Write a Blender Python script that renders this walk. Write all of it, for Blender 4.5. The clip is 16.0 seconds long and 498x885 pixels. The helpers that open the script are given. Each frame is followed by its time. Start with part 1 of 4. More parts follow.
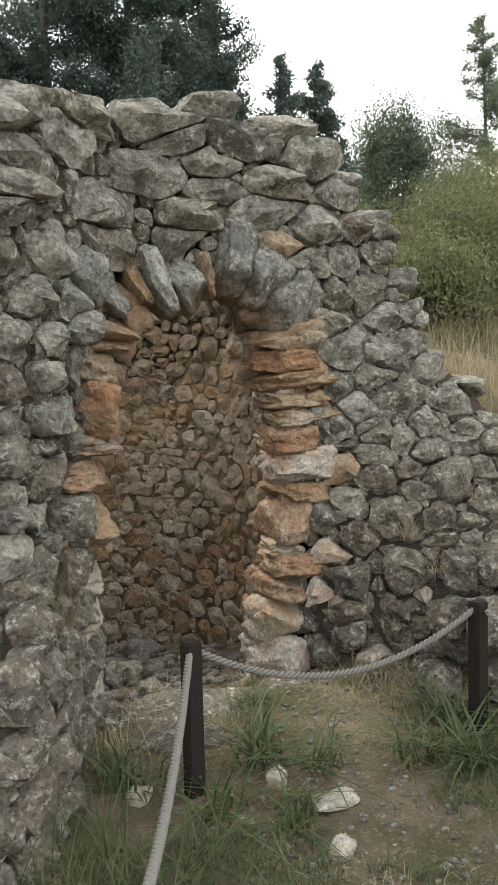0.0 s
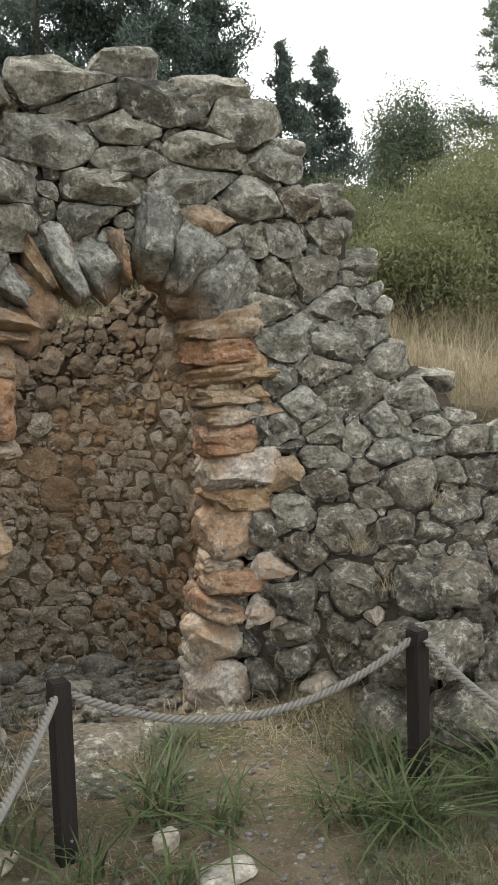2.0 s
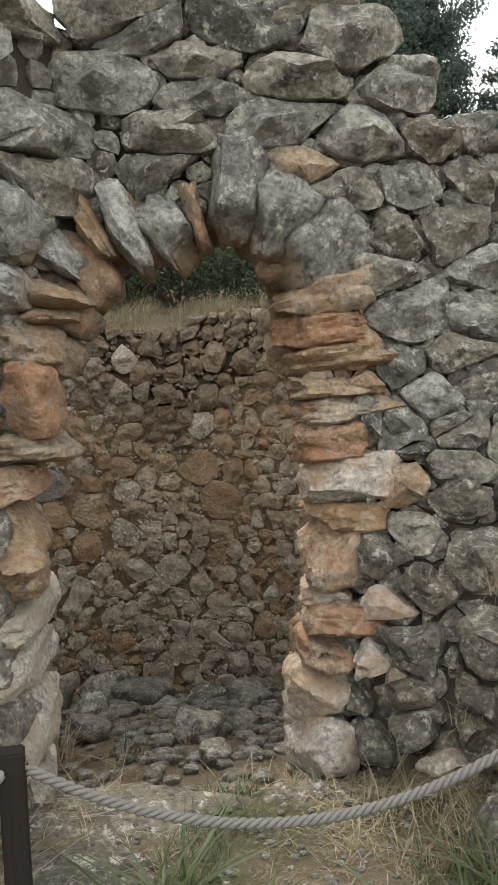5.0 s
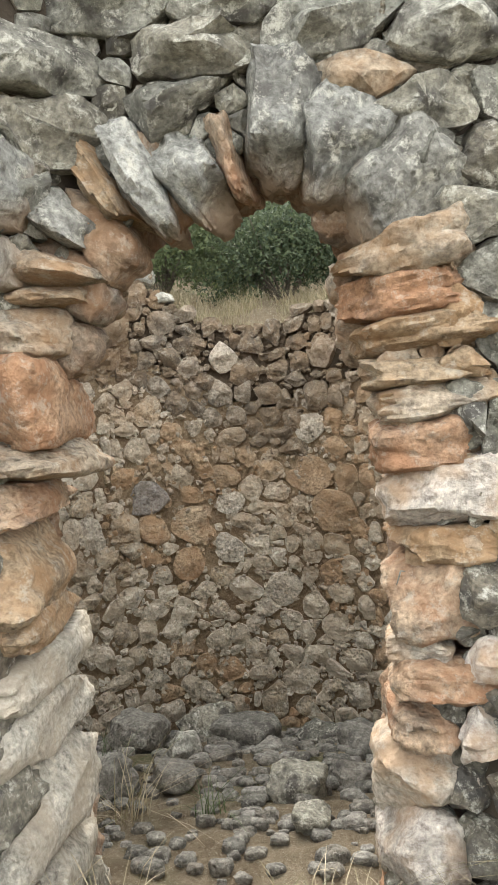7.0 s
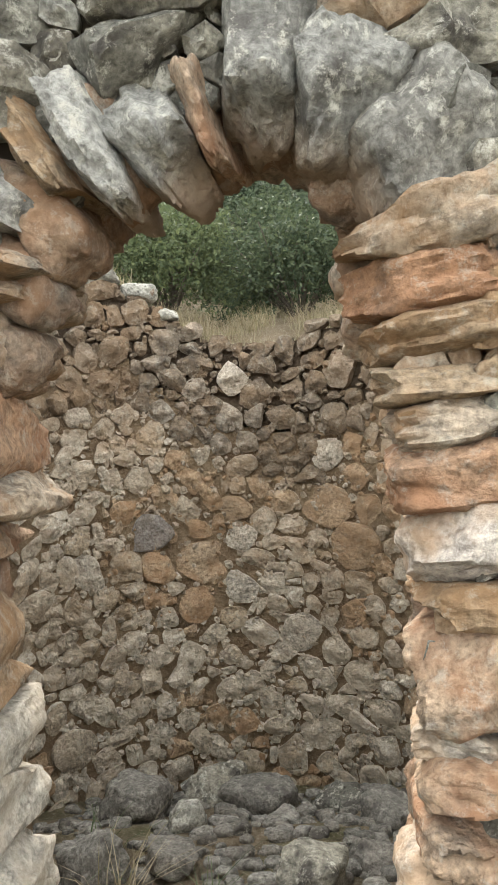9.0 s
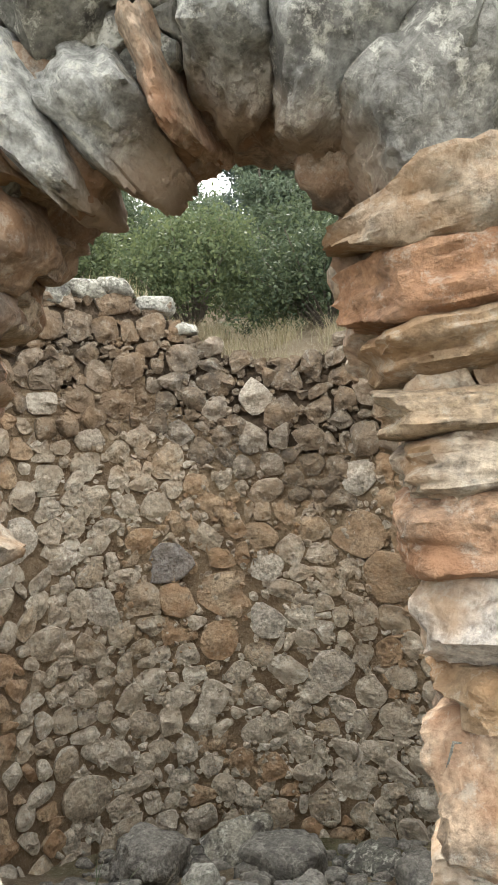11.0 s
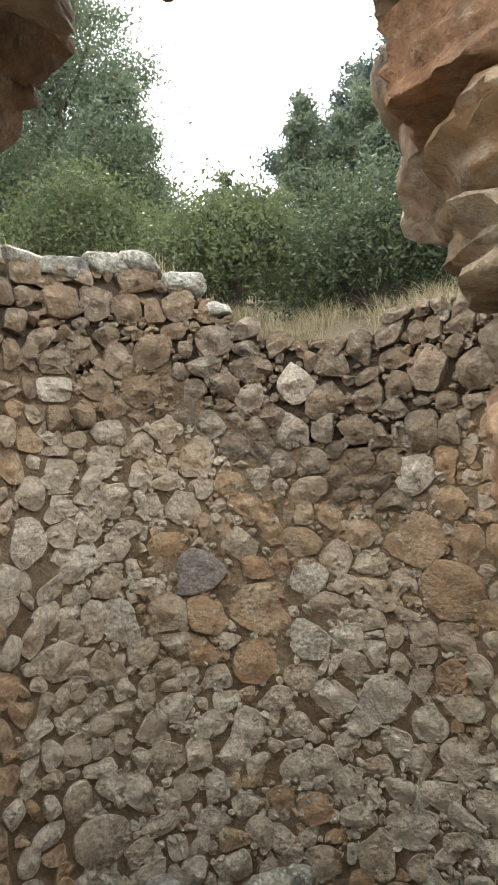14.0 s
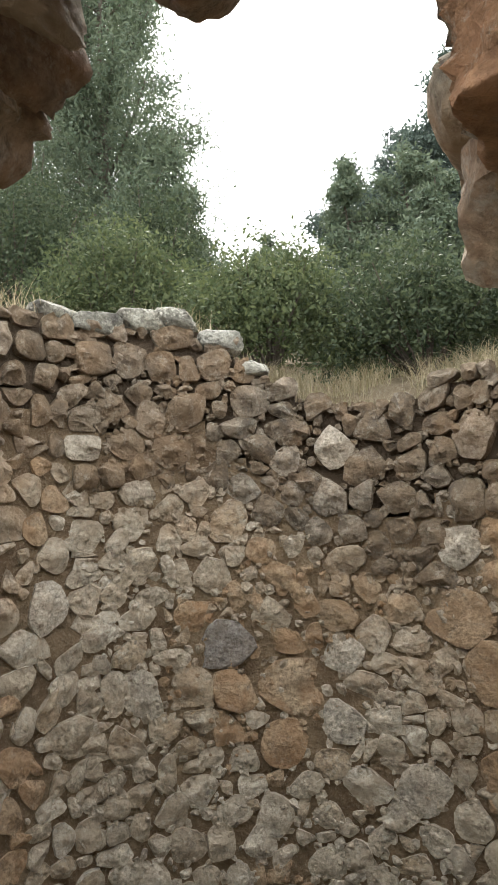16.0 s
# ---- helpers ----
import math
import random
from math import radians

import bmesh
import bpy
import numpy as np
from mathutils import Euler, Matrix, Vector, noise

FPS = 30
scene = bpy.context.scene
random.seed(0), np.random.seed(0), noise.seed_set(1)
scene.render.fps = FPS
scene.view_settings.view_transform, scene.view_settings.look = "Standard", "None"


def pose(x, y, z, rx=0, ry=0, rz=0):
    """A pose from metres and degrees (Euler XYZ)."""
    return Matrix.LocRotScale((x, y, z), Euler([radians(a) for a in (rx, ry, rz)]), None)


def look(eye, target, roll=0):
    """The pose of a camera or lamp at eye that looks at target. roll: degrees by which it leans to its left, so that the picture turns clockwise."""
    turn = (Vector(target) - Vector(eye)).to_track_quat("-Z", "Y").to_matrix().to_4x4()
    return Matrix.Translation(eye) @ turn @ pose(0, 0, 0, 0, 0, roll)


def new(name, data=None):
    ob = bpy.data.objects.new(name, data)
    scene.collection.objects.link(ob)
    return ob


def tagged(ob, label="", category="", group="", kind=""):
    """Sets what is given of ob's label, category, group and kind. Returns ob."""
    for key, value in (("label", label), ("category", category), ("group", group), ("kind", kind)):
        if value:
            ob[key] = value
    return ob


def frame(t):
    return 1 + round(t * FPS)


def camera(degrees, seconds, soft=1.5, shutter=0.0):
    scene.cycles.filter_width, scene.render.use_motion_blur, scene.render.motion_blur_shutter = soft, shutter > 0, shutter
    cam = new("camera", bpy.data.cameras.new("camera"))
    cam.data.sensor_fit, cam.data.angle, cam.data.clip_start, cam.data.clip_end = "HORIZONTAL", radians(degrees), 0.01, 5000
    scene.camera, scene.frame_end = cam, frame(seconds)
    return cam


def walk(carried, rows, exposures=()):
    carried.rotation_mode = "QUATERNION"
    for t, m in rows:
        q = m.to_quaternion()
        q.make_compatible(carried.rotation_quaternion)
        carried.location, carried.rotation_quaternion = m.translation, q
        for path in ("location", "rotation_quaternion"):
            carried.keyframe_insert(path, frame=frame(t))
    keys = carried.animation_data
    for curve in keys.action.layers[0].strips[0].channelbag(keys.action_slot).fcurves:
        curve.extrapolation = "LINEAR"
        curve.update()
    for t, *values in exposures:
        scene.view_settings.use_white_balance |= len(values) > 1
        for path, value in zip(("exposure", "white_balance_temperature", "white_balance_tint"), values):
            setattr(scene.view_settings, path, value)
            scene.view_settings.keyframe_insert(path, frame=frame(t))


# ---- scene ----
cam = camera(33.6, 16.0)
PATH = [
    (0, (-1.454, -4.666, 1.816), (-0.747, -2.802, 1.655), -1.31),
    (0.5, (-1.329, -4.538, 1.805), (-0.593, -2.683, 1.672), -0.95),
    (1, (-1.195, -4.451, 1.799), (-0.459, -2.596, 1.668), -1.35),
    (1.5, (-0.994, -4.381, 1.761), (-0.293, -2.514, 1.612), -2.10),
    (2, (-0.742, -4.332, 1.770), (-0.102, -2.444, 1.609), -1.82),
    (2.5, (-0.612, -4.265, 1.740), (-0.008, -2.365, 1.581), -1.38),
    (3, (-0.451, -4.136, 1.714), (0.169, -2.237, 1.620), -0.39),
    (3.5, (-0.327, -4.023, 1.695), (0.279, -2.118, 1.629), -1.17),
    (4, (-0.198, -3.894, 1.683), (0.269, -1.952, 1.591), -2.28),
    (4.5, (-0.002, -3.749, 1.655), (0.253, -1.767, 1.564), -2.08),
    (5, (0.129, -3.599, 1.657), (0.190, -1.604, 1.532), -2.30),
    (5.2, (0.169, -3.535, 1.633), (0.181, -1.539, 1.505), -2.42),
    (7.3, (0.471, -2.679, 1.598), (0.126, -0.711, 1.513), -4.47),
    (7.5, (0.472, -2.640, 1.598), (0.107, -0.675, 1.526), -4.44),
    (8, (0.455, -2.479, 1.576), (0.102, -0.510, 1.553), -4.86),
    (8.2, (0.448, -2.413, 1.570), (0.115, -0.441, 1.544), -4.99),
    (10.3, (0.586, -1.812, 1.614), (0.136, 0.137, 1.595), -5.40),
    (10.5, (0.590, -1.785, 1.619), (0.133, 0.162, 1.608), -5.49),
    (11, (0.560, -1.665, 1.617), (0.090, 0.279, 1.634), -5.47),
    (11.5, (0.484, -1.522, 1.599), (0.013, 0.421, 1.620), -5.57),
    (12, (0.446, -1.415, 1.583), (-0.024, 0.528, 1.609), -5.57),
    (12.5, (0.448, -1.315, 1.564), (-0.018, 0.629, 1.594), -5.57),
    (13, (0.455, -1.166, 1.512), (-0.020, 0.776, 1.541), -5.46),
    (13.5, (0.451, -1.054, 1.463), (-0.078, 0.875, 1.503), -5.47),
    (14, (0.452, -0.964, 1.426), (-0.133, 0.947, 1.511), -5.38),
    (14.5, (0.467, -0.901, 1.415), (-0.147, 1.000, 1.518), -5.23),
    (15, (0.471, -0.831, 1.435), (-0.178, 1.057, 1.554), -5.17),
    (15.5, (0.444, -0.806, 1.461), (-0.227, 1.073, 1.601), -4.73),
    (16, (0.405, -0.740, 1.461), (-0.253, 1.134, 1.699), -3.75),
]
EXPOSURES = [(0, 0.52), (2, 0.55), (4.0, 0.48), (5.2, 0.73), (7.3, 1.62), (8.2, 1.6), (10.3, 1.55), (12.5, 1.9), (13.3, 1.85), (14, 1.57), (16, 1.34)]
walk(cam, [(t, look(eye, target, roll)) for t, eye, target, roll in PATH], EXPOSURES)

# ---------------------------------------------------------------- light
SUN_EL, SUN_AZ = radians(48), radians(-14)          # high, ahead of the walker, a little to the left
sun = new("sun", bpy.data.lights.new("sun", "SUN"))
sun.data.energy, sun.data.angle, sun.data.color = 2.4, radians(12), (1.0, 0.95, 0.87)
sun_from = Vector((math.sin(SUN_AZ) * math.cos(SUN_EL), math.cos(SUN_AZ) * math.cos(SUN_EL), math.sin(SUN_EL)))
sun.matrix_world = look(sun_from * 50, (0, 0, 0))

world = bpy.data.worlds.new("world")
scene.world = world
world.use_nodes = True
wn, wl = world.node_tree.nodes, world.node_tree.links
wn.clear()
w_out, w_bg = wn.new("ShaderNodeOutputWorld"), wn.new("ShaderNodeBackground")
w_sky, w_mix = wn.new("ShaderNodeTexSky"), wn.new("ShaderNodeMix")
w_sky.sky_type, w_sky.sun_disc, w_sky.sun_elevation, w_sky.sun_rotation = "NISHITA", False, SUN_EL, SUN_AZ
w_sky.dust_density, w_sky.air_density = 2.0, 1.0
w_co, w_cloud, w_ramp = wn.new("ShaderNodeTexCoord"), wn.new("ShaderNodeTexNoise"), wn.new("ShaderNodeValToRGB")
w_cloud.inputs["Scale"].default_value, w_cloud.inputs["Detail"].default_value = 2.2, 6.0
w_ramp.color_ramp.elements[0].position, w_ramp.color_ramp.elements[1].position = 0.30, 0.52
w_mix.data_type = "RGBA"
w_mix.inputs[7].default_value = (15.2, 15.3, 15.2, 1)     # bright cloud
wl.new(w_co.outputs["Generated"], w_cloud.inputs["Vector"])
wl.new(w_cloud.outputs["Fac"], w_ramp.inputs["Fac"])
wl.new(w_ramp.outputs["Color"], w_mix.inputs[0])
wl.new(w_sky.outputs["Color"], w_mix.inputs[6])
wl.new(w_mix.outputs[2], w_bg.inputs["Color"])
w_bg.inputs["Strength"].default_value = 0.11
wl.new(w_bg.outputs["Background"], w_out.inputs["Surface"])

# ---------------------------------------------------------------- materials


class Nodes:
    """A small wrapper that adds and links nodes of one material."""

    def __init__(self, name, rough=0.9):
        self.mat = bpy.data.materials.new(name)
        self.mat.use_nodes = True
        self.tree = self.mat.node_tree
        self.bsdf = self.tree.nodes["Principled BSDF"]
        self.bsdf.inputs["Roughness"].default_value = rough
        self.bsdf.inputs["Specular IOR Level"].default_value = 0.25

    def add(self, kind, **values):
        node = self.tree.nodes.new("ShaderNode" + kind)
        for key, value in values.items():
            node.inputs[key.replace("_", " ")].default_value = value
        return node

    def link(self, a, b):
        self.tree.links.new(a, b)

    def noise(self, scale, detail=4.0, rough=0.6, vec=None):
        n = self.add("TexNoise", Scale=scale, Detail=detail, Roughness=rough)
        if vec:
            self.link(vec, n.inputs["Vector"])
        return n.outputs["Fac"]

    def ramp(self, fac, *stops):
        r = self.add("ValToRGB")
        el = r.color_ramp.elements
        while len(el) < len(stops):
            el.new(0.5)
        for e, (p, c) in zip(el, stops):
            e.position, e.color = p, (*c, 1)
        self.link(fac, r.inputs["Fac"])
        return r.outputs["Color"]

    def mix(self, fac, a, b, mode="MIX"):
        m = self.add("Mix")
        m.data_type, m.blend_type = "RGBA", mode
        for sock, val in ((m.inputs[0], fac), (m.inputs[6], a), (m.inputs[7], b)):
            if isinstance(val, bpy.types.NodeSocket):
                self.link(val, sock)
            elif isinstance(val, (int, float)):
                sock.default_value = val
            else:
                sock.default_value = (*val, 1)
        return m.outputs[2]

    def math(self, op, a, b=0.0):
        m = self.add("Math")
        m.operation = op
        for sock, val in ((m.inputs[0], a), (m.inputs[1], b)):
            if isinstance(val, bpy.types.NodeSocket):
                self.link(val, sock)
            else:
                sock.default_value = val
        return m.outputs[0]

    def band(self, fac, lo, hi):
        m = self.add("MapRange")
        m.inputs[1].default_value, m.inputs[2].default_value = lo, hi
        self.link(fac, m.inputs[0])
        return m.outputs[0]

    def done(self, color, height=None, depth=0.01, strength=0.8):
        self.link(color, self.bsdf.inputs["Base Color"])
        if height is not None:
            b = self.add("Bump", Strength=strength, Distance=depth)
            self.link(height, b.inputs["Height"])
            self.link(b.outputs[0], self.bsdf.inputs["Normal"])
        return self.mat


def stone_material(name, tones, lichen=0.5, dark=0.5, stain=None, pits=1.0, fired=False, dirt_shade=None, flecks=(0.56, 0.547, 0.47)):
    """Weathered limestone: one tone per stone, grain, pale and dark lichen, pits."""
    m = Nodes(name, 0.92)
    vec = m.add("TexCoord").outputs["Object"]
    rnd = m.math("FRACT", m.math("ADD", m.add("ObjectInfo").outputs["Random"], m.add("NewGeometry").outputs["Random Per Island"]))
    shift = m.add("VectorMath")
    shift.operation = "ADD"
    comb = m.add("CombineXYZ")
    for i, k in enumerate((37.0, 91.0, 53.0)):
        m.link(m.math("MULTIPLY", rnd, k), comb.inputs[i])
    m.link(vec, shift.inputs[0])
    m.link(comb.outputs[0], shift.inputs[1])
    v = shift.outputs[0]
    k = len(tones) - 1
    col = m.ramp(rnd, *[(i / k, c) for i, c in enumerate(tones)])
    grain, blot, fine = m.noise(38, 7, 0.72, v), m.noise(7, 5, 0.6, v), m.noise(140, 3, 0.7, v)
    col = m.mix(0.85, col, m.ramp(grain, (0.28, (0.10, 0.095, 0.09)), (0.5, (0.5, 0.5, 0.5)), (0.72, (0.92, 0.91, 0.89))), "OVERLAY")
    col = m.mix(m.math("MULTIPLY", m.band(blot, 0.5, 0.66), dark), col, (0.075, 0.07, 0.062))
    if stain:
        col = m.mix(m.math("MULTIPLY", m.band(m.noise(4.5, 4, 0.6, v), 0.42, 0.62), 0.75), col, stain)
    col = m.mix(m.math("MULTIPLY", m.band(m.noise(15, 8, 0.8, v), 0.53, 0.62), lichen), col, flecks)
    if dirt_shade:                                         # earth washed over many stones at once, in patches of its own
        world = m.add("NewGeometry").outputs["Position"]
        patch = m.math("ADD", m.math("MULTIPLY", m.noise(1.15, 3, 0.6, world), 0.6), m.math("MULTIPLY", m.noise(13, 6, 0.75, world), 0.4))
        tall = m.add("SeparateXYZ")                   # height term paints the upper wall's shade: more earth colour above, less below
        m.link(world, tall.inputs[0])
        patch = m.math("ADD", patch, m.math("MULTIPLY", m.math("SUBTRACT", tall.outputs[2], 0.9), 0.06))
        col = m.mix(m.math("MULTIPLY", m.band(patch, 0.40, 0.60), dirt_shade), col, m.ramp(m.noise(2.1, 3, 0.6, world), (0.40, (0.20, 0.145, 0.09)), (0.62, (0.30, 0.185, 0.095))))
    col = m.mix(m.math("MULTIPLY", m.band(fine, 0.62, 0.72), 0.55 * dark), col, (0.04, 0.038, 0.035))
    if fired:                                        # reddened where the kiln's fire reached the inner end
        sep = m.add("SeparateXYZ")
        m.link(vec, sep.inputs[0])
        deep = m.math("SUBTRACT", m.math("ADD", sep.outputs[1], m.math("MULTIPLY", m.noise(6, 4, 0.6, v), 0.3)), m.math("MULTIPLY", sep.outputs[2], 0.9))
        col = m.mix(m.math("MULTIPLY", m.band(deep, 0.06, 0.26), 0.85), col, m.ramp(blot, (0.35, (0.25, 0.165, 0.105)), (0.65, (0.37, 0.285, 0.20))))
    vor = m.add("TexVoronoi", Scale=26.0)
    m.link(v, vor.inputs["Vector"])
    h = m.math("ADD", m.math("MULTIPLY", grain, 1.2), m.math("MULTIPLY", m.band(vor.outputs["Distance"], 0.0, 0.45), 0.5 * pits))
    h = m.math("ADD", h, m.math("MULTIPLY", m.noise(13, 6, 0.65, v), 1.6))
    h = m.math("ADD", h, m.math("MULTIPLY", fine, 0.25))
    return m.done(col, h, 0.02, 0.9)


GREY = stone_material("limestone_grey", [(0.13, 0.128, 0.108), (0.26, 0.257, 0.222), (0.19, 0.181, 0.147), (0.38, 0.376, 0.33), (0.225, 0.21, 0.168), (0.30, 0.288, 0.236), (0.165, 0.161, 0.136)], 0.85, 0.95, pits=1.3)
FIRED = stone_material("limestone_fired", [(0.225, 0.225, 0.205), (0.36, 0.36, 0.33), (0.285, 0.28, 0.25), (0.19, 0.187, 0.165)], 0.8, 0.75, pits=1.6, fired=True)
ROUGH = stone_material("limestone_rough", [(0.125, 0.115, 0.092), (0.18, 0.165, 0.13), (0.16, 0.136, 0.103), (0.22, 0.208, 0.17)], 0.72, 1.0, pits=2.0)
RUST = stone_material("limestone_rusty", [(0.39, 0.255, 0.16), (0.42, 0.315, 0.22), (0.33, 0.195, 0.115), (0.46, 0.37, 0.275)], 0.35, 0.5, (0.33, 0.17, 0.09), 1.6)
CHALK = stone_material("limestone_chalky", [(0.47, 0.44, 0.375), (0.40, 0.37, 0.31), (0.52, 0.485, 0.42)], 0.4, 0.35, (0.42, 0.355, 0.27))
DULL_BROWN = stone_material("limestone_dull_brown", [(0.25, 0.195, 0.145), (0.32, 0.245, 0.175), (0.21, 0.165, 0.125), (0.29, 0.235, 0.185)], 0.3, 0.6, (0.29, 0.165, 0.09), 1.2)
TAN = stone_material("limestone_tan", [(0.38, 0.30, 0.21), (0.31, 0.225, 0.14), (0.42, 0.355, 0.275), (0.29, 0.23, 0.165)], 0.35, 0.5, (0.32, 0.19, 0.095))
PALE = stone_material("limestone_pale", [(0.52, 0.47, 0.40), (0.46, 0.41, 0.34), (0.55, 0.50, 0.45)], 0.4, 0.3, (0.45, 0.30, 0.18))
INNER = stone_material("limestone_inner", [(0.36, 0.31, 0.235), (0.50, 0.455, 0.37), (0.42, 0.36, 0.275), (0.58, 0.54, 0.455), (0.45, 0.40, 0.32), (0.37, 0.295, 0.205), (0.53, 0.485, 0.40), (0.32, 0.28, 0.22)], 0.5, 0.5, (0.43, 0.37, 0.285), 0.9, dirt_shade=0.65)
OCHRE = stone_material("limestone_ochre", [(0.37, 0.27, 0.17), (0.41, 0.32, 0.22), (0.34, 0.235, 0.145)], 0.2, 0.35, (0.33, 0.205, 0.115), 0.6, dirt_shade=0.5)
SLATE = stone_material("limestone_slate", [(0.20, 0.19, 0.18), (0.26, 0.25, 0.235)], 0.3, 0.5, dirt_shade=0.3)
BRIGHT = stone_material("limestone_bright", [(0.47, 0.435, 0.365), (0.42, 0.38, 0.315)], 0.4, 0.4, dirt_shade=0.4)
DARKSTONE = stone_material("limestone_dark", [(0.105, 0.084, 0.062), (0.17, 0.14, 0.105), (0.135, 0.105, 0.075), (0.30, 0.268, 0.22), (0.13, 0.105, 0.078), (0.185, 0.14, 0.095)], 0.35, 0.9, dirt_shade=0.4)
RUBBLE = stone_material("limestone_rubble", [(0.13, 0.125, 0.11), (0.21, 0.20, 0.175), (0.17, 0.155, 0.13), (0.27, 0.26, 0.235)], 0.4, 0.9)


def earth_material(name, a, b, c, depth=0.02, scale=9.0):
    m = Nodes(name, 0.97)
    vec = m.add("TexCoord").outputs["Object"]
    big, small = m.noise(scale * 0.25, 5, 0.6, vec), m.noise(scale * 5, 6, 0.75, vec)
    col = m.mix(m.band(big, 0.38, 0.62), a, b)
    col = m.mix(m.math("MULTIPLY", m.band(small, 0.5, 0.72), 0.6), col, c)
    return m.done(col, m.math("ADD", small, m.math("MULTIPLY", m.noise(scale, 4, 0.6, vec), 1.5)), depth, 0.9)


JOINT = earth_material("dark_joint_earth", (0.045, 0.038, 0.03), (0.07, 0.055, 0.04), (0.10, 0.08, 0.06))
UPPER_JOINT = earth_material("loose_earth_joint", (0.075, 0.055, 0.038), (0.12, 0.088, 0.06), (0.17, 0.13, 0.09), 0.04, 14)
MORTAR = earth_material("earth_mortar", (0.17, 0.115, 0.068), (0.27, 0.20, 0.125), (0.44, 0.37, 0.28), 0.05, 14)


def ground_material():
    m = Nodes("ground_soil", 0.97)
    vec = m.add("TexCoord").outputs["Object"]
    big, mid, small = m.noise(0.9, 5, 0.6, vec), m.noise(5, 5, 0.65, vec), m.noise(48, 6, 0.75, vec)
    col = m.mix(m.band(mid, 0.35, 0.65), (0.16, 0.12, 0.075), (0.27, 0.22, 0.15))
    col = m.mix(m.math("MULTIPLY", m.band(big, 0.48, 0.62), 0.75), col, (0.085, 0.095, 0.035))
    col = m.mix(m.math("MULTIPLY", m.band(small, 0.52, 0.70), 0.8), col, (0.42, 0.37, 0.28))
    col = m.mix(m.math("MULTIPLY", m.band(m.noise(130, 4, 0.8, vec), 0.54, 0.66), 0.6), col, (0.06, 0.045, 0.03))
    return m.done(col, m.math("ADD", small, mid), 0.05, 1.0)


SOIL = ground_material()


def leaf_material(name, tones, through_light=0.3):
    m = Nodes(name, 0.6)
    rnd = m.add("NewGeometry").outputs["Random Per Island"]
    k = len(tones) - 1
    col = m.ramp(rnd, *[(i / k, c) for i, c in enumerate(tones)])
    m.link(col, m.bsdf.inputs["Base Color"])
    tr, mx = m.add("BsdfTranslucent"), m.add("MixShader")
    m.link(col, tr.inputs["Color"])
    mx.inputs[0].default_value = through_light
    out = m.tree.nodes["Material Output"]
    m.link(m.bsdf.outputs[0], mx.inputs[1])
    m.link(tr.outputs[0], mx.inputs[2])
    m.link(mx.outputs[0], out.inputs["Surface"])
    return m.mat


# needle tones are lifted towards blue-grey: the haze over the trees is painted in
HAZED_PINE = leaf_material("hazed_pine_needles", [(0.06, 0.085, 0.075), (0.085, 0.115, 0.095), (0.11, 0.145, 0.115), (0.075, 0.105, 0.10)])
PALE_PINE = leaf_material("pale_pine_needles", [(0.09, 0.12, 0.075), (0.13, 0.16, 0.10), (0.10, 0.14, 0.10)])
BUSH = leaf_material("bush_leaves", [(0.035, 0.052, 0.03), (0.055, 0.075, 0.04), (0.085, 0.105, 0.05), (0.043, 0.063, 0.038)], 0.35)
LIGHT_BUSH = leaf_material("light_bush_leaves", [(0.06, 0.082, 0.04), (0.085, 0.11, 0.05), (0.12, 0.14, 0.06), (0.055, 0.078, 0.04)], 0.4)
OLIVE = leaf_material("olive_leaves", [(0.11, 0.125, 0.055), (0.16, 0.175, 0.08), (0.20, 0.21, 0.105), (0.14, 0.14, 0.075)])
GRASS = leaf_material("green_grass", [(0.045, 0.068, 0.026), (0.07, 0.098, 0.04), (0.10, 0.128, 0.052), (0.09, 0.10, 0.05)])
STRAW = leaf_material("dry_grass", [(0.34, 0.28, 0.175), (0.43, 0.375, 0.265), (0.27, 0.22, 0.135), (0.23, 0.22, 0.115)])
BARK = earth_material("tree_bark", (0.09, 0.075, 0.06), (0.13, 0.11, 0.09), (0.05, 0.042, 0.035), 0.03, 14)


def rope_material():
    m = Nodes("worn_rope", 0.95)
    vec = m.add("TexCoord").outputs["Object"]
    n = m.noise(160, 4, 0.7, vec)
    col = m.mix(n, (0.095, 0.09, 0.08), (0.25, 0.24, 0.215))
    return m.done(col, n, 0.003, 0.6)


def post_material():
    m = Nodes("dark_stained_wood", 0.75)
    vec = m.add("TexCoord").outputs["Object"]
    mp = m.add("Mapping")
    mp.inputs["Scale"].default_value = (30, 30, 2.5)
    m.link(vec, mp.inputs["Vector"])
    n = m.noise(2.5, 6, 0.7, mp.outputs[0])
    col = m.mix(n, (0.006, 0.005, 0.0045), (0.026, 0.02, 0.016))
    return m.done(col, n, 0.004, 0.7)


ROPE, POST = rope_material(), post_material()
STEEL = Nodes("dull_steel", 0.4)
STEEL.bsdf.inputs["Metallic"].default_value = 1.0
STEEL = STEEL.done(STEEL.ramp(STEEL.noise(60), (0.3, (0.35, 0.35, 0.34)), (0.7, (0.55, 0.55, 0.53))))

# ---------------------------------------------------------------- mesh tools
rng = np.random.default_rng(7)


def smooth(t):
    t = np.clip(t, 0.0, 1.0)
    return t * t * (3 - 2 * t)


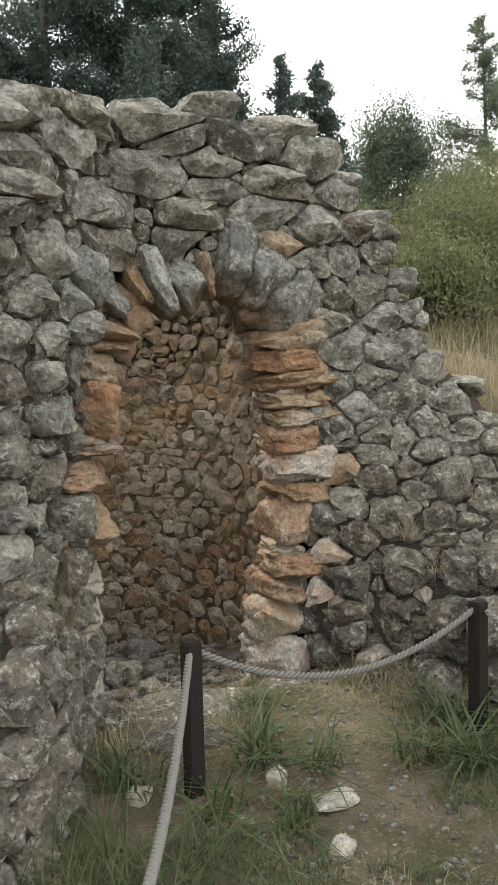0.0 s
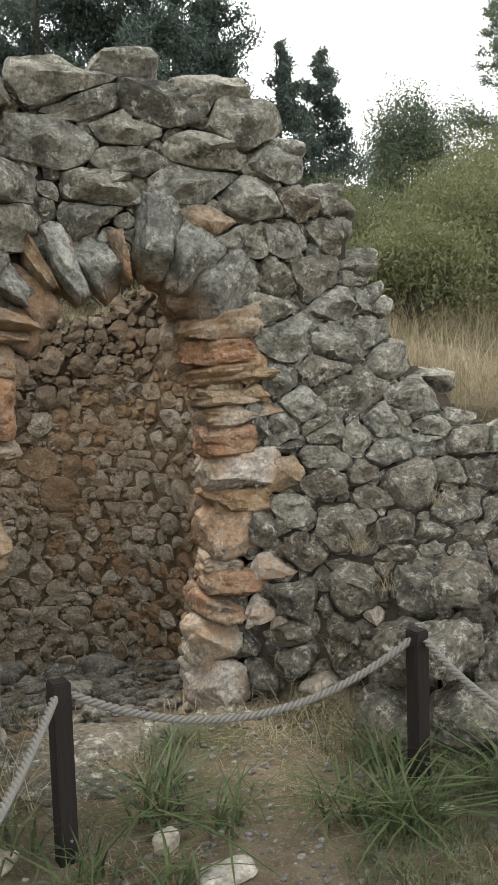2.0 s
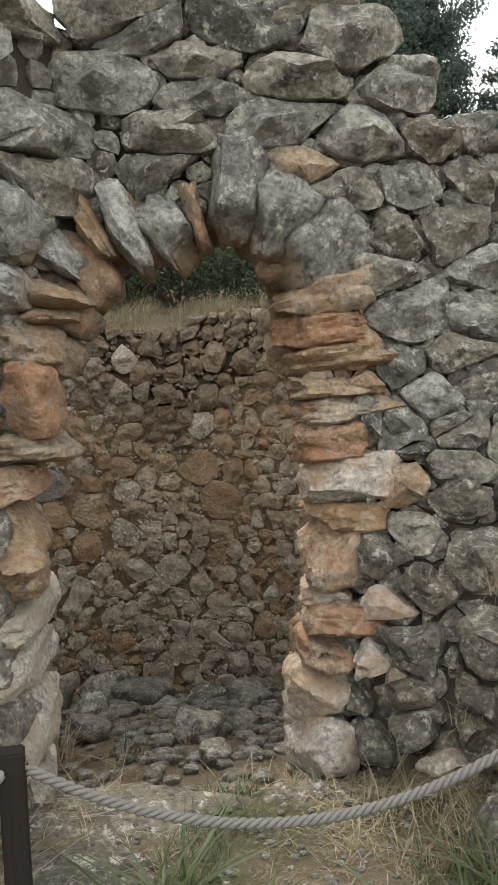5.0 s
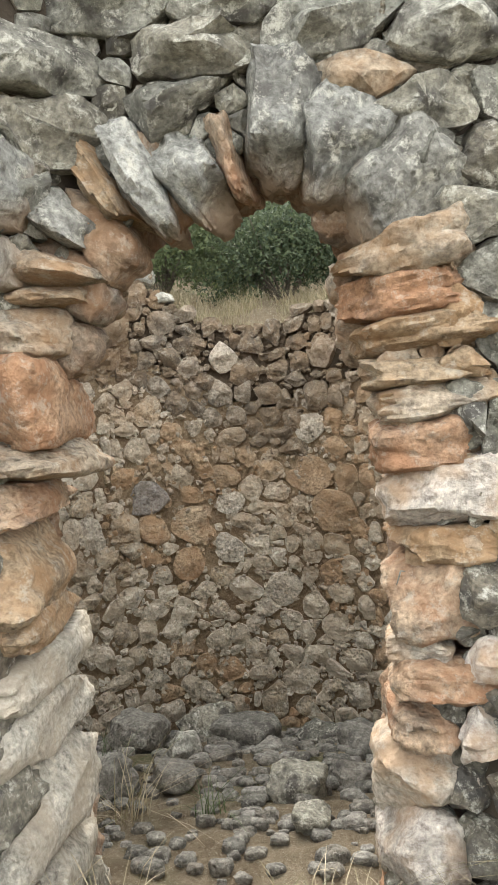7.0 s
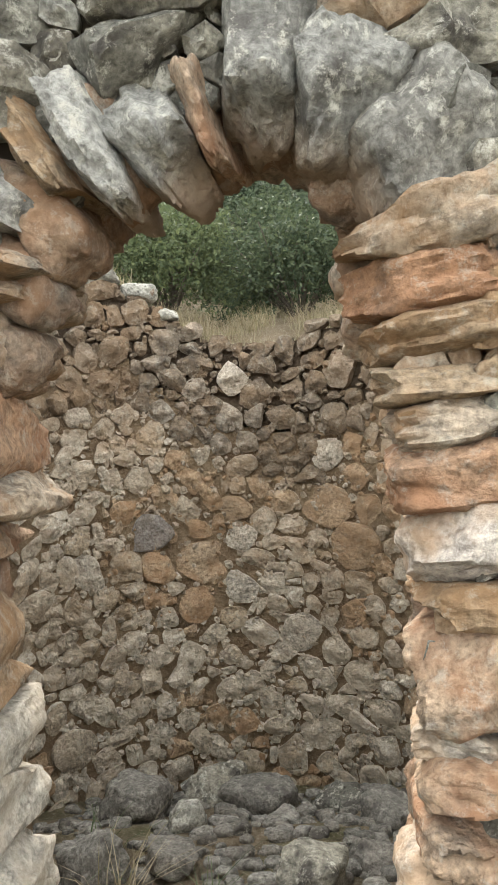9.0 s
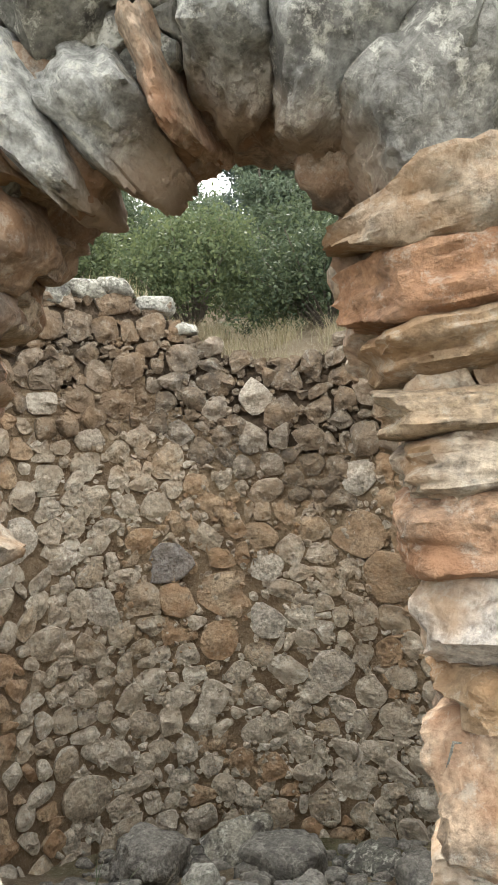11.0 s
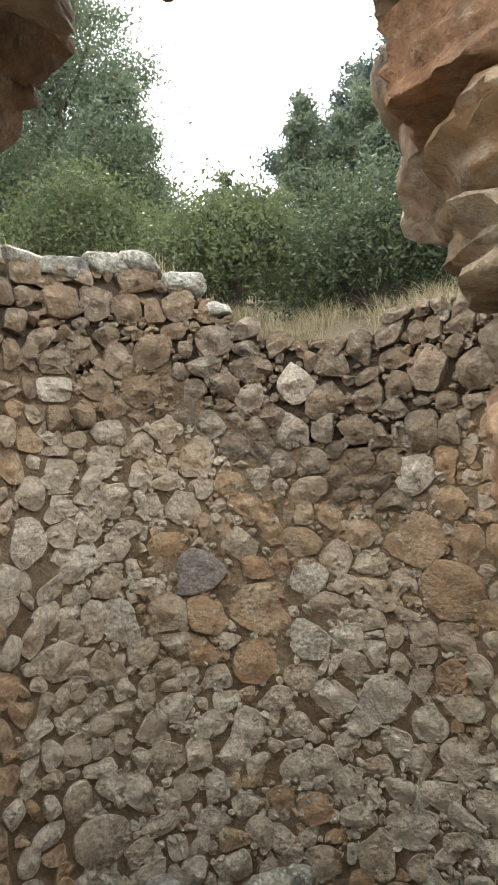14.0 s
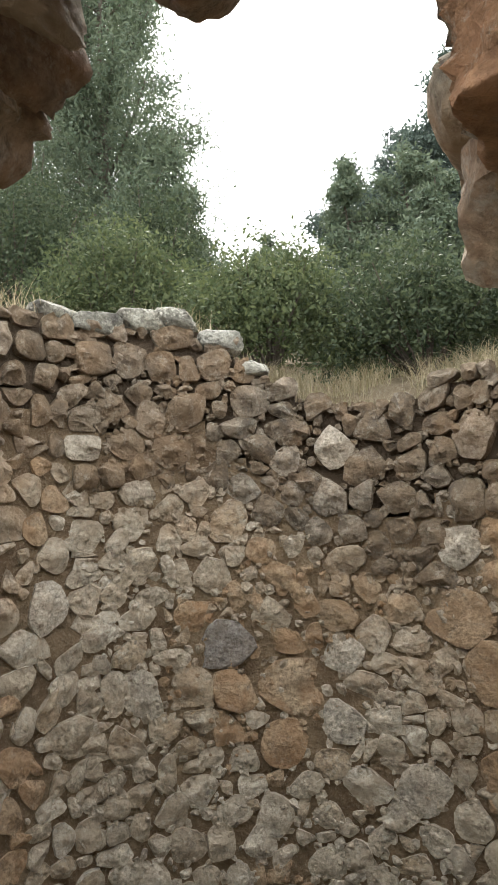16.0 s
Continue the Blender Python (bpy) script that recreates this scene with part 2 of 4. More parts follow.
def mesh_object(name, verts, faces, mat, parent=None, matrix=None, shade=True, label="", crisp=0):
    me = bpy.data.meshes.new(name)
    if isinstance(faces, np.ndarray):
        me.vertices.add(len(verts))
        me.vertices.foreach_set("co", np.asarray(verts, dtype=np.float32).ravel())
        me.loops.add(faces.size)
        me.loops.foreach_set("vertex_index", faces.astype(np.int32).ravel())
        me.polygons.add(len(faces))
        me.polygons.foreach_set("loop_start", np.arange(0, faces.size, faces.shape[1], dtype=np.int32))
        me.update(calc_edges=True)
    else:
        me.from_pydata(verts if isinstance(verts, list) else verts.tolist(), [], faces)
    if shade:
        me.polygons.foreach_set("use_smooth", [True] * len(me.polygons))
    if crisp:
        me.set_sharp_from_angle(angle=radians(crisp))
    for one in mat if isinstance(mat, (list, tuple)) else [mat]:
        me.materials.append(one)
    ob = new(name, me)
    if parent:
        ob.parent = parent
    if matrix is not None:
        ob.matrix_local = matrix
    if label:
        tagged(ob, label)
    return ob


def clip(poly, a, c):
    """The part of a convex polygon where a . p <= c."""
    d = poly @ a - c
    if (d <= 0).all():
        return poly
    out = []
    for i in range(len(poly)):
        j = (i + 1) % len(poly)
        if d[i] <= 0:
            out.append(poly[i])
        if (d[i] < 0) != (d[j] < 0):
            out.append(poly[i] + (poly[j] - poly[i]) * d[i] / (d[i] - d[j]))
    return np.array(out) if len(out) > 2 else np.zeros((0, 2))


def cells(seeds, stretch, weights):
    """Weighted Voronoi cells, wider than high by stretch."""
    flat = stretch if callable(stretch) else (lambda v, back: v / stretch if back else v * stretch)
    s = np.stack([seeds[:, 0], flat(seeds[:, 1], False)], 1)
    span = 3.2 * np.sqrt((np.ptp(s[:, 0]) * np.ptp(s[:, 1])) / len(s))
    out = []
    for i, p in enumerate(s):
        d2 = ((s - p) ** 2).sum(1)
        near = np.argsort(d2)[1:22]
        poly = p + span * np.array([(-1, -1), (1, -1), (1, 1), (-1, 1)])
        for j in near:
            n = s[j] - p
            poly = clip(poly, n, (s[j] @ s[j] - p @ p + weights[i] - weights[j]) / 2)
            if len(poly) < 3:
                break
        out.append(np.stack([poly[:, 0], flat(poly[:, 1], True)], 1) if len(poly) > 2 else poly)
    return out


def courses(u0, u1, v0, v1, width, height, jitter=0.33):
    """Seeds in uneven courses."""
    pts, v, row = [], v0, 0
    while v < v1:
        h = height * rng.uniform(0.75, 1.3)
        u = u0 - width * rng.uniform(0, 1)
        while u < u1:
            w = width * rng.uniform(0.55, 1.5)
            pts.append((u + w / 2, v + h / 2 + height * jitter * rng.uniform(-1, 1) + 0.05 * math.sin(u * 2.3 + row)))
            u += w
        v += h
        row += 1
    return np.array(pts)


def round_outline(poly, n, gap, cuts=(0.09, 0.18)):
    """A shrunken outline with its corners cut, resampled to n points about its centre."""
    c = poly.mean(0)
    q = poly - c
    size = np.sqrt(np.abs(np.sum(q[:, 0] * np.roll(q[:, 1], -1) - q[:, 1] * np.roll(q[:, 0], -1)) / 2))
    q = q * max(0.5, 1 - 2 * gap / max(size, 1e-3))
    for cut in cuts:
        nxt = np.roll(q, -1, 0)
        q = np.stack([q * (1 - cut) + nxt * cut, q * cut + nxt * (1 - cut)], 1).reshape(-1, 2)
    seg = np.linalg.norm(np.roll(q, -1, 0) - q, axis=1)
    along = np.concatenate([[0], np.cumsum(seg)])
    t = np.linspace(0, along[-1], n, endpoint=False)
    closed = np.vstack([q, q[:1]])
    return c, np.stack([np.interp(t, along, closed[:, k]) for k in (0, 1)], 1), size


def stone_mesh(q, size, out, inn, n, rough=0.10):
    """Vertices and faces of a stone with that outline: faceted, lumpy front, and sides that run into the wall."""
    off = rng.uniform(0, 90, 3)
    rings = [(0.92, -inn), (1.0, -0.1 * out)]
    for s in (0.985, 0.93, 0.82, 0.66, 0.46, 0.24):
        rings.append((s, out * (1 - s ** 7) ** 0.5))
    planes = [(rng.normal(0, 1.0, 2) * out / size, out * rng.uniform(0.66, 0.98)) for _ in range(5)]
    verts = []
    for k, (s, d) in enumerate(rings + [(0.0, out)]):
        for p in q if s > 0 else q[:1] * 0:
            u, v = p * s
            if k > 1:
                for slope, top in planes:
                    d = min(d, max(top + slope @ (u, v), 0.3 * out * (1.2 - s)))
            w = noise.noise((u / size * 2.6 + off[0], v / size * 2.6 + off[1], off[2]))
            w2 = noise.noise((u * 22 + off[1], v * 22 + off[2], d * 22)) + 0.7 * noise.noise((u * 52 + off[1], v * 52 + off[2], d * 52))
            grow = 1 + rough * 1.3 * noise.noise((u / size * 3 + off[2], v / size * 3, off[0] + d / size))
            dd = d + (rough * (size * w + 0.11 * w2) if k else 0)
            verts.append((u * grow, v * grow, dd))
    faces, m = [], len(rings)
    for k in range(m - 1):
        for i in range(n):
            j = (i + 1) % n
            faces.append((k * n + i, k * n + j, (k + 1) * n + j, (k + 1) * n + i))
    for i in range(n):
        faces.append(((m - 1) * n + i, (m - 1) * n + (i + 1) % n, m * n))
    return np.array(verts), faces


def masonry(parent, seeds, stretch, place, keep, pick, out, inn, gap, near, cutter=None, n=16, rough=0.1, most=300, spread=0.5, piece="stone", cuts=(0.09, 0.18), known=()):
    """Stones fitted to each other over a surface. place(u, v) gives a frame, pick(u, v) a material and a bulge factor."""
    weights = rng.uniform(-1, 1, len(seeds)) * spread * np.median(np.sort(((seeds[:, None] - seeds[None]) ** 2).sum(2), 1)[:, 1])
    tones = [None] * len(seeds)
    for u, v, w, h, tone in known:                    # stones of known place, size and tone push the others aside
        far = [k for k in range(len(seeds)) if tones[k] is not None or ((seeds[k, 0] - u) / w) ** 2 + ((seeds[k, 1] - v) / h) ** 2 > 0.62]
        seeds = np.vstack([seeds[far], [(u, v)]])
        weights = np.append(weights[far], 0.2 * w * h)
        tones = [tones[k] for k in far] + [tone]
    made = []
    for s, tone, poly in zip(seeds, tones, cells(seeds, stretch, weights)):
        if len(poly) < 3 or not keep(*s):
            continue
        if cutter:
            for a, c in cutter(s):
                poly = clip(poly, a, c)
                if len(poly) < 3:
                    break
            if len(poly) < 3:
                continue
        c, q, size = round_outline(poly, n, gap * rng.uniform(0.5, 1.7), cuts)
        if size < 0.035 or min(np.ptp(q[:, 0]), np.ptp(q[:, 1])) < 0.35 * size:
            continue
        mat, bulge = pick(*c)
        mat = tone or mat
        verts, faces = stone_mesh(q, size, out * bulge * rng.uniform(0.7, 1.35) * min(1.4, max(0.6, size / 0.18)), inn, n, rough)
        tilt = Euler((rng.normal(0, 0.06), rng.normal(0, 0.06), 0)).to_matrix().to_4x4()
        made.append((near(*c), place(*c) @ tilt, verts, faces, mat))
    made.sort(key=lambda r: r[0])
    rest = {}
    for i, (_, m, verts, faces, mat) in enumerate(made):
        if i < most:
            mesh_object(piece, verts, faces, mat, parent, m, crisp=42)
        else:
            va, fa = rest.setdefault(mat.name, ([], []))
            a = np.array(m)
            base = len(va)
            va.extend((verts @ a[:3, :3].T + a[:3, 3]).tolist())
            fa.extend([tuple(base + k for k in f) for f in faces])
    for name, (va, fa) in rest.items():
        tagged(mesh_object("stonework", va, fa, bpy.data.materials[name], parent, crisp=42), "rubble stones fitted into the wall", kind="stuff")


def basis(pos, normal, up=(0, 0, 1)):
    """A frame whose z axis is the surface's normal and whose y axis runs up the surface."""
    z = Vector(normal).normalized()
    x = Vector(up).cross(z).normalized()
    y = z.cross(x)
    m = Matrix((x, y, z)).transposed().to_4x4()
    m.translation = pos
    return m


def cube_sphere(k):
    """A cube's surface in k x k squares a side."""
    index, verts, faces = {}, [], []

    def vert(p):
        key = tuple(round(c * k) for c in p)
        if key not in index:
            index[key] = len(verts)
            verts.append(p)
        return index[key]
    for axis in range(3):
        for side in (-1, 1):
            for i in range(k):
                for j in range(k):
                    quad = []
                    for a, b in ((0, 0), (1, 0), (1, 1), (0, 1)):
                        p = [0.0, 0.0, 0.0]
                        p[axis] = side
                        p[(axis + 1) % 3] = -1 + 2 * (i + a) / k
                        p[(axis + 2) % 3] = -1 + 2 * (j + b) / k
                        quad.append(vert(p))
                    faces.append(tuple(quad if side > 0 else quad[::-1]))
    return np.array(verts), faces


CUBE = {k: cube_sphere(k) for k in (4, 6, 9, 14)}


def boulder_mesh(size, power=4.0, rough=0.12, k=6, cuts=5):
    """A rough block: a rounded box, cut by a few planes and roughened."""
    v0, faces = CUBE[k]
    r = (np.abs(v0) ** power).sum(1) ** (-1 / power)
    v = v0 * r[:, None]
    for _ in range(cuts):
        a = rng.normal(0, 1, 3)
        a /= np.linalg.norm(a)
        c = rng.uniform(0.72, 1.0)
        over = np.maximum(0, v @ a - c)
        v = v - over[:, None] * a
    off = rng.uniform(0, 90, 3)
    for i in range(len(v)):
        p = Vector(v[i] * 1.5 + off)
        w = noise.noise(p) + 0.55 * noise.noise(p * 2.3) + 0.42 * noise.noise(p * 5) + 0.22 * noise.noise(p * 11)
        v[i] *= 1 + rough * w
    return v * np.array(size) / 2, faces


def boulder(name, pos, size, mat, parent=None, rot=(0, 0, 0), power=4.0, rough=0.12, k=6, cuts=5, label="", taper=0.0):
    verts, faces = boulder_mesh(size, power, rough, k, cuts)
    verts[:, 0] *= 1 + taper * verts[:, 2] / size[2] * 2
    return mesh_object(name, verts, faces, mat, parent, pose(*pos, *rot), label=label, crisp=52)


# ---------------------------------------------------------------- plan of the kiln
KX, KY, KR = -0.53, 2.27, 1.9                     # round chamber
DOOR = [(-0.68, -0.2), (-0.67, 0.6), (-0.64, 1.1), (-0.54, 1.5), (-0.52, 1.8), (-0.42, 2.02), (-0.2, 2.12), (0.0, 2.24), (0.17, 2.36),
        (0.30, 2.2), (0.40, 1.98), (0.46, 1.6), (0.47, 1.0), (0.44, 0.5), (0.40, 0.2), (0.39, -0.2)]
DOOR_LINE = np.array(DOOR)
# the throat behind the dressed face: up its left side, over and down its right side
THROAT_LEFT = [(-0.78, -0.2), (-0.84, 0.6), (-0.82, 1.1), (-0.74, 1.35), (-0.68, 1.62), (-0.64, 1.88), (-0.62, 2.03)]
THROAT_RIGHT = [(0.36, -0.2), (0.38, 0.2), (0.46, 0.5), (0.51, 1.0), (0.52, 1.45), (0.48, 1.7), (0.32, 1.9), (0.32, 2.08)]


def front_y(x, z):
    """The outer face: it curls forward beside the doorway and leans back where the tower ends."""
    y = -0.05 * max(0.0, z - 0.8)
    y += (0.5 * max(0.0, x - 0.75) + 0.6 * max(0.0, x - 1.6)) * float(smooth((z - 1.3) / 1.2))
    y -= min(0.8, max(0.0, x - 0.65) * 0.95) * float(smooth((1.35 - z) / 1.1))
    y -= min(0.75, max(0.0, -0.45 - x) * 1.1)
    return y


def front_top(x):
    return float(np.interp(x, [-2.2, -1.0, -0.4, 0.1, 0.6, 0.75, 1.08, 1.25, 1.45, 1.58, 1.72, 1.88, 1.98, 2.15, 2.3, 2.7, 3.6],
                           [3.02, 3.1, 3.28, 3.36, 3.28, 3.12, 3.0, 2.86, 2.72, 2.55, 2.35, 2.1, 1.85, 1.62, 1.5, 1.3, 1.15]))


def front_place(x, z):
    e = 0.05
    p = Vector((x, front_y(x, z), z))
    du = Vector((2 * e, front_y(x + e, z) - front_y(x - e, z), 0))
    dv = Vector((0, front_y(x, z + e) - front_y(x, z - e), 2 * e))
    return basis(p, du.cross(dv))


def in_door(x, z, grow=0.0):
    """Whether a point of the face lies in the doorway."""
    a, b = DOOR_LINE, np.roll(DOOR_LINE, -1, 0)
    cross = ((a[:, 1] > z) != (b[:, 1] > z)) & (x < (b[:, 0] - a[:, 0]) * (z - a[:, 1]) / (b[:, 1] - a[:, 1] + 1e-9) + a[:, 0])
    inside = cross.sum() % 2 == 1
    return inside or (grow > 0 and door_gap(x, z)[0] < grow)


def door_gap(x, z):
    """Distance to the doorway's outline and the nearest point on it."""
    a, b, p = DOOR_LINE[:-1], DOOR_LINE[1:], np.array((x, z))
    t = np.clip(((p - a) * (b - a)).sum(1) / ((b - a) ** 2).sum(1), 0, 1)
    q = a + (b - a) * t[:, None]
    d = np.linalg.norm(q - p, axis=1)
    return d.min(), q[d.argmin()]


def collar(x, z):
    """Width of the band round the doorway that the dressed stones take."""
    return 0.30 if z > 1.95 else 0.24


def ring_top(x, y):
    """Height of the chamber wall: broken off lower at the back than at its flank."""
    a = math.degrees(math.atan2(y - KY, x - KX))
    return float(np.interp(a % 360, [0, 30, 45, 55, 62, 70, 77, 86, 96, 105, 113, 118, 123, 132, 142, 152, 200, 250, 290, 360],
                           [2.7, 2.75, 2.62, 2.5, 2.42, 2.36, 2.34, 2.22, 2.3, 2.42, 2.58, 2.76, 2.88, 2.86, 2.8, 2.92, 2.8, 2.4, 2.4, 2.7]))


def hill(x, y):
    """The slope behind and beside the kiln."""
    h = 1.32 + 0.235 * max(0.0, y) + 0.16 * max(0.0, -x - 0.9) + 0.03 * max(0.0, x)
    return h if y < 50 else 1.32 + 0.235 * 50 + 0.06 * (y - 50)


WING = np.array([(-0.76, -0.40), (-0.84, -0.8), (-0.95, -1.2), (-1.10, -1.55), (-1.36, -1.80), (-1.75, -1.95), (-2.3, -2.05)])
WING_AT = np.concatenate([[0], np.cumsum(np.linalg.norm(np.diff(WING, axis=0), axis=1))])


def wing_line(u):
    return np.array([np.interp(u, WING_AT, WING[:, k]) for k in (0, 1)])


def wing_top(u):
    return float(np.interp(u, [0, 0.4, 0.8, 1.2, 1.6, 2.3], [1.15, 1.0, 0.82, 0.68, 0.58, 0.5]))


def wing_place(u, z):
    d = wing_line(u + 0.12) - wing_line(u - 0.12)
    n = Vector((-d[1], d[0], 0)).normalized()
    p = wing_line(u)
    return basis(Vector((p[0], p[1], z)) - n * 0.18 * z, n + Vector((0, 0, 0.2)))


def ground_z(x, y):
    lump = 0.035 * noise.noise((x * 1.7, y * 1.7, 3.0)) + 0.018 * noise.noise((x * 6, y * 6, 1.0))
    r = math.hypot(x - KX, y - KY)
    front = 0.02 + lump + 0.05 * float(smooth((y + 1.2) / 1.0)) - 0.02 * max(0.0, -y - 3)
    edge_y = float(np.interp(x, WING[::-1, 0], WING[::-1, 1])) if x < -0.78 else 9.0
    bank = float(smooth((y - edge_y - 0.2) / 0.12)) * float(smooth((-0.3 - y) / 0.2 if x > -1.1 else 1.0)) * float(np.interp(x, [-2.6, -1.4, -1.1, -0.95, -0.8], [0.48, 0.52, 0.62, 0.8, 1.05]))
    front += bank
    if r < 2.2 or (abs(x + 0.1) < 0.95 and -0.5 < y < 1.2) or (abs(x + 0.1) < 0.62 and y < 1.2):
        base = float(np.interp(y, [1.2, 2.5, 3.2, 4.1], [-0.6, -0.72, -0.95, -1.2])) + lump * 2.0
        t = float(smooth((y + 0.38) / 1.1))
        return (front - 0.06 * float(smooth((y + 0.6) / 0.4))) * (1 - t) + base * t if y < 1.3 else base
    xx = min(x, 3.2)
    edge = front_y(xx, front_top(xx)) + 0.16
    t = float(smooth((y - edge) / 0.2))
    return front * (1 - t) + (hill(x, y) + lump * 2.5) * t


# ---------------------------------------------------------------- ground
def grid_line(lo, hi, step, far):
    mid = np.arange(lo, hi, step)
    grow, s = [], step
    p = 0.0
    while p < far:
        s *= 1.28
        p += s
        grow.append(p)
    grow = np.array(grow)
    return np.concatenate([(lo - grow)[::-1], mid, mid[-1] + grow])


gx, gy = grid_line(-3.2, 3.6, 0.07, 600), grid_line(-5.4, 6.0, 0.07, 600)
verts = [(x, y, ground_z(x, y)) for y in gy for x in gx]
nx = len(gx)
faces = [(j * nx + i, j * nx + i + 1, (j + 1) * nx + i + 1, (j + 1) * nx + i) for j in range(len(gy) - 1) for i in range(nx - 1)]
ground = tagged(mesh_object("ground", verts, faces, SOIL), "trodden brown soil with grass and gravel", "ground", kind="structure")


# ---------------------------------------------------------------- walls: solid cores
def slab_core(name, us, vs, inside, face, back, mat, parent):
    """A core of square prisms between two faces, closed at every edge."""
    nu = len(us)
    va = [tuple(face(u, v)) for v in vs for u in us] + [tuple(back(u, v)) for v in vs for u in us]
    half = len(us) * len(vs)
    ok = {(i, j): inside((us[i] + us[i + 1]) / 2, (vs[j] + vs[j + 1]) / 2) for j in range(len(vs) - 1) for i in range(nu - 1)}
    fa = []
    for (i, j), good in ok.items():
        if not good:
            continue
        a, b, c, d = j * nu + i, j * nu + i + 1, (j + 1) * nu + i + 1, (j + 1) * nu + i
        fa += [(a, b, c, d), (a + half, d + half, c + half, b + half)]
        for (di, dj), (p, q) in (((-1, 0), (d, a)), ((1, 0), (b, c)), ((0, -1), (a, b)), ((0, 1), (c, d))):
            if not ok.get((i + di, j + dj), False):
                fa.append((p, p + half, q + half, q))
    return mesh_object(name, va, fa, mat, parent, shade=False)


wall_front = tagged(new("wall_front"), "dry-stone kiln front of grey lichened limestone with an arched doorway", "stone wall", kind="structure")
wall_chamber = tagged(new("wall_chamber"), "round chamber wall of tan rubble set in earth mortar", "stone wall", kind="structure")
wall_wing = tagged(new("wall_wing"), "low broken wing wall of rough limestone", "stone wall", kind="structure")

slab_core("core", np.arange(-2.2, 3.5, 0.06), np.arange(-0.3, 3.5, 0.06),
          lambda x, z: z < front_top(x) - 0.1 and not in_door(x, max(z, -0.1), 0.3),
          lambda x, z: (x, front_y(x, z) + 0.07, z), lambda x, z: (x, max(front_y(x, z) + 0.45, 0.42 if abs(x) < 1.4 else -9), z), JOINT, wall_front)


def ring_point(r):
    return lambda s, z: (KX + r * math.cos(s), KY + r * math.sin(s), z)


def ring_solid(low, high):
    def inside(a, z):
        t = ring_top(KX + math.cos(a), KY + math.sin(a))
        return t - high < z < t - low and not (abs(KX + KR * math.cos(a) + 0.1) < 0.75 and math.sin(a) < 0)
    return inside


ring_steps = np.linspace(0, 2 * math.pi, 150)
slab_core("core", ring_steps, np.arange(-1.45, 3.0, 0.06), ring_solid(0.66, 9.0), ring_point(KR), ring_point(KR + 0.28), MORTAR, wall_chamber)
slab_core("upper_core", ring_steps, np.arange(-1.3, 3.0, 0.06), ring_solid(0.06, 0.66), ring_point(KR + 0.03), ring_point(KR + 0.28), UPPER_JOINT, wall_chamber)


slab_core("core", np.linspace(0, 2.1, 36), np.arange(-0.2, 1.2, 0.06), lambda u, z: z < wing_top(u) - 0.16 and u > 0.25,
          lambda u, z: wing_place(u, z) @ Vector((0, 0, -0.05)), lambda u, z: wing_place(u, z) @ Vector((0, 0, -0.2)), JOINT, wall_wing)

# ---------------------------------------------------------------- posts and rope
def rope_post(x, y, z0, height, lean=0.0):
    """A square timber post with a chamfered top and the holes' steel eyes through which the rope runs."""
    top = tagged(new("rope_post"), "dark-stained square wooden post standing in the grass", "post", "rope barrier posts")
    top.matrix_world = pose(x, y, z0, 0, lean, 12)
    w = 0.036
    bm = bmesh.new()
    bmesh.ops.create_cube(bm, size=1.0)
    for v in bm.verts:
        v.co = Vector((v.co.x * 2 * w, v.co.y * 2 * w, (v.co.z + 0.5) * (height + 0.25) - 0.25))
    bmesh.ops.bevel(bm, geom=list(bm.edges), offset=0.006, segments=2, affect="EDGES")
    me = bpy.data.meshes.new("shaft")
    bm.to_mesh(me)
    bm.free()
    me.materials.append(POST)
    shaft = new("shaft", me)
    shaft.parent = top
    for side in (-1, 1):
        bm = bmesh.new()
        bmesh.ops.create_cone(bm, segments=16, radius1=0.021, radius2=0.019, depth=0.008, cap_ends=True)
        me = bpy.data.meshes.new("rope_eye")
        bm.to_mesh(me)
        bm.free()
        me.materials.append(POST)
        eye = new("rope_eye", me)
        eye.parent = top
        eye.matrix_local = pose(side * (w + 0.003), 0, height - 0.06, 0, 90, 0)
    bm = bmesh.new()
    bmesh.ops.create_cone(bm, segments=10, radius1=0.006, radius2=0.004, depth=0.008, cap_ends=True)
    me = bpy.data.meshes.new("screw")
    bm.to_mesh(me)
    bm.free()
    me.materials.append(STEEL)
    screw = new("screw", me)
    screw.parent = top
    screw.matrix_local = pose(0.008, -w - 0.003, 0.10, 90, 0, 0)
    return top


def rope(a, b, sag, radius=0.0155):
    """A three-strand rope that hangs between two points."""
    a, b = Vector(a), Vector(b)
    length = (b - a).length
    steps = int(length / 0.008)
    thing = tagged(new("barrier_rope"), "weathered grey twisted rope sagging between dark posts", "rope", "barrier ropes")
    thing.matrix_world = Matrix.Translation(a)
    side = (b - a).cross(Vector((0, 0, 1))).normalized()
    for strand in range(3):
        va, fa = [], []
        for i in range(steps + 1):
            t = i / steps
            p = (b - a) * t - Vector((0, 0, sag * 4 * t * (1 - t)))
            tan = ((b - a) - Vector((0, 0, sag * 4 * (1 - 2 * t)))).normalized()
            up = side.cross(tan)
            ang = 2 * math.pi * (t * length / 0.075 + strand / 3)
            c = p + (side * math.cos(ang) + up * math.sin(ang)) * radius * 0.54
            r = radius * 0.56 * (1 + 0.06 * noise.noise((i * 0.4, strand * 7, length)))
            for k in range(7):
                w = 2 * math.pi * k / 7
                va.append(c + (side * math.cos(w) + up * math.sin(w)) * r)
        for i in range(steps):
            for k in range(7):
                j = (k + 1) % 7
                fa.append((i * 7 + k, i * 7 + j, (i + 1) * 7 + j, (i + 1) * 7 + k))
        mesh_object("strand", [tuple(v) for v in va], fa, ROPE, thing)
    return thing


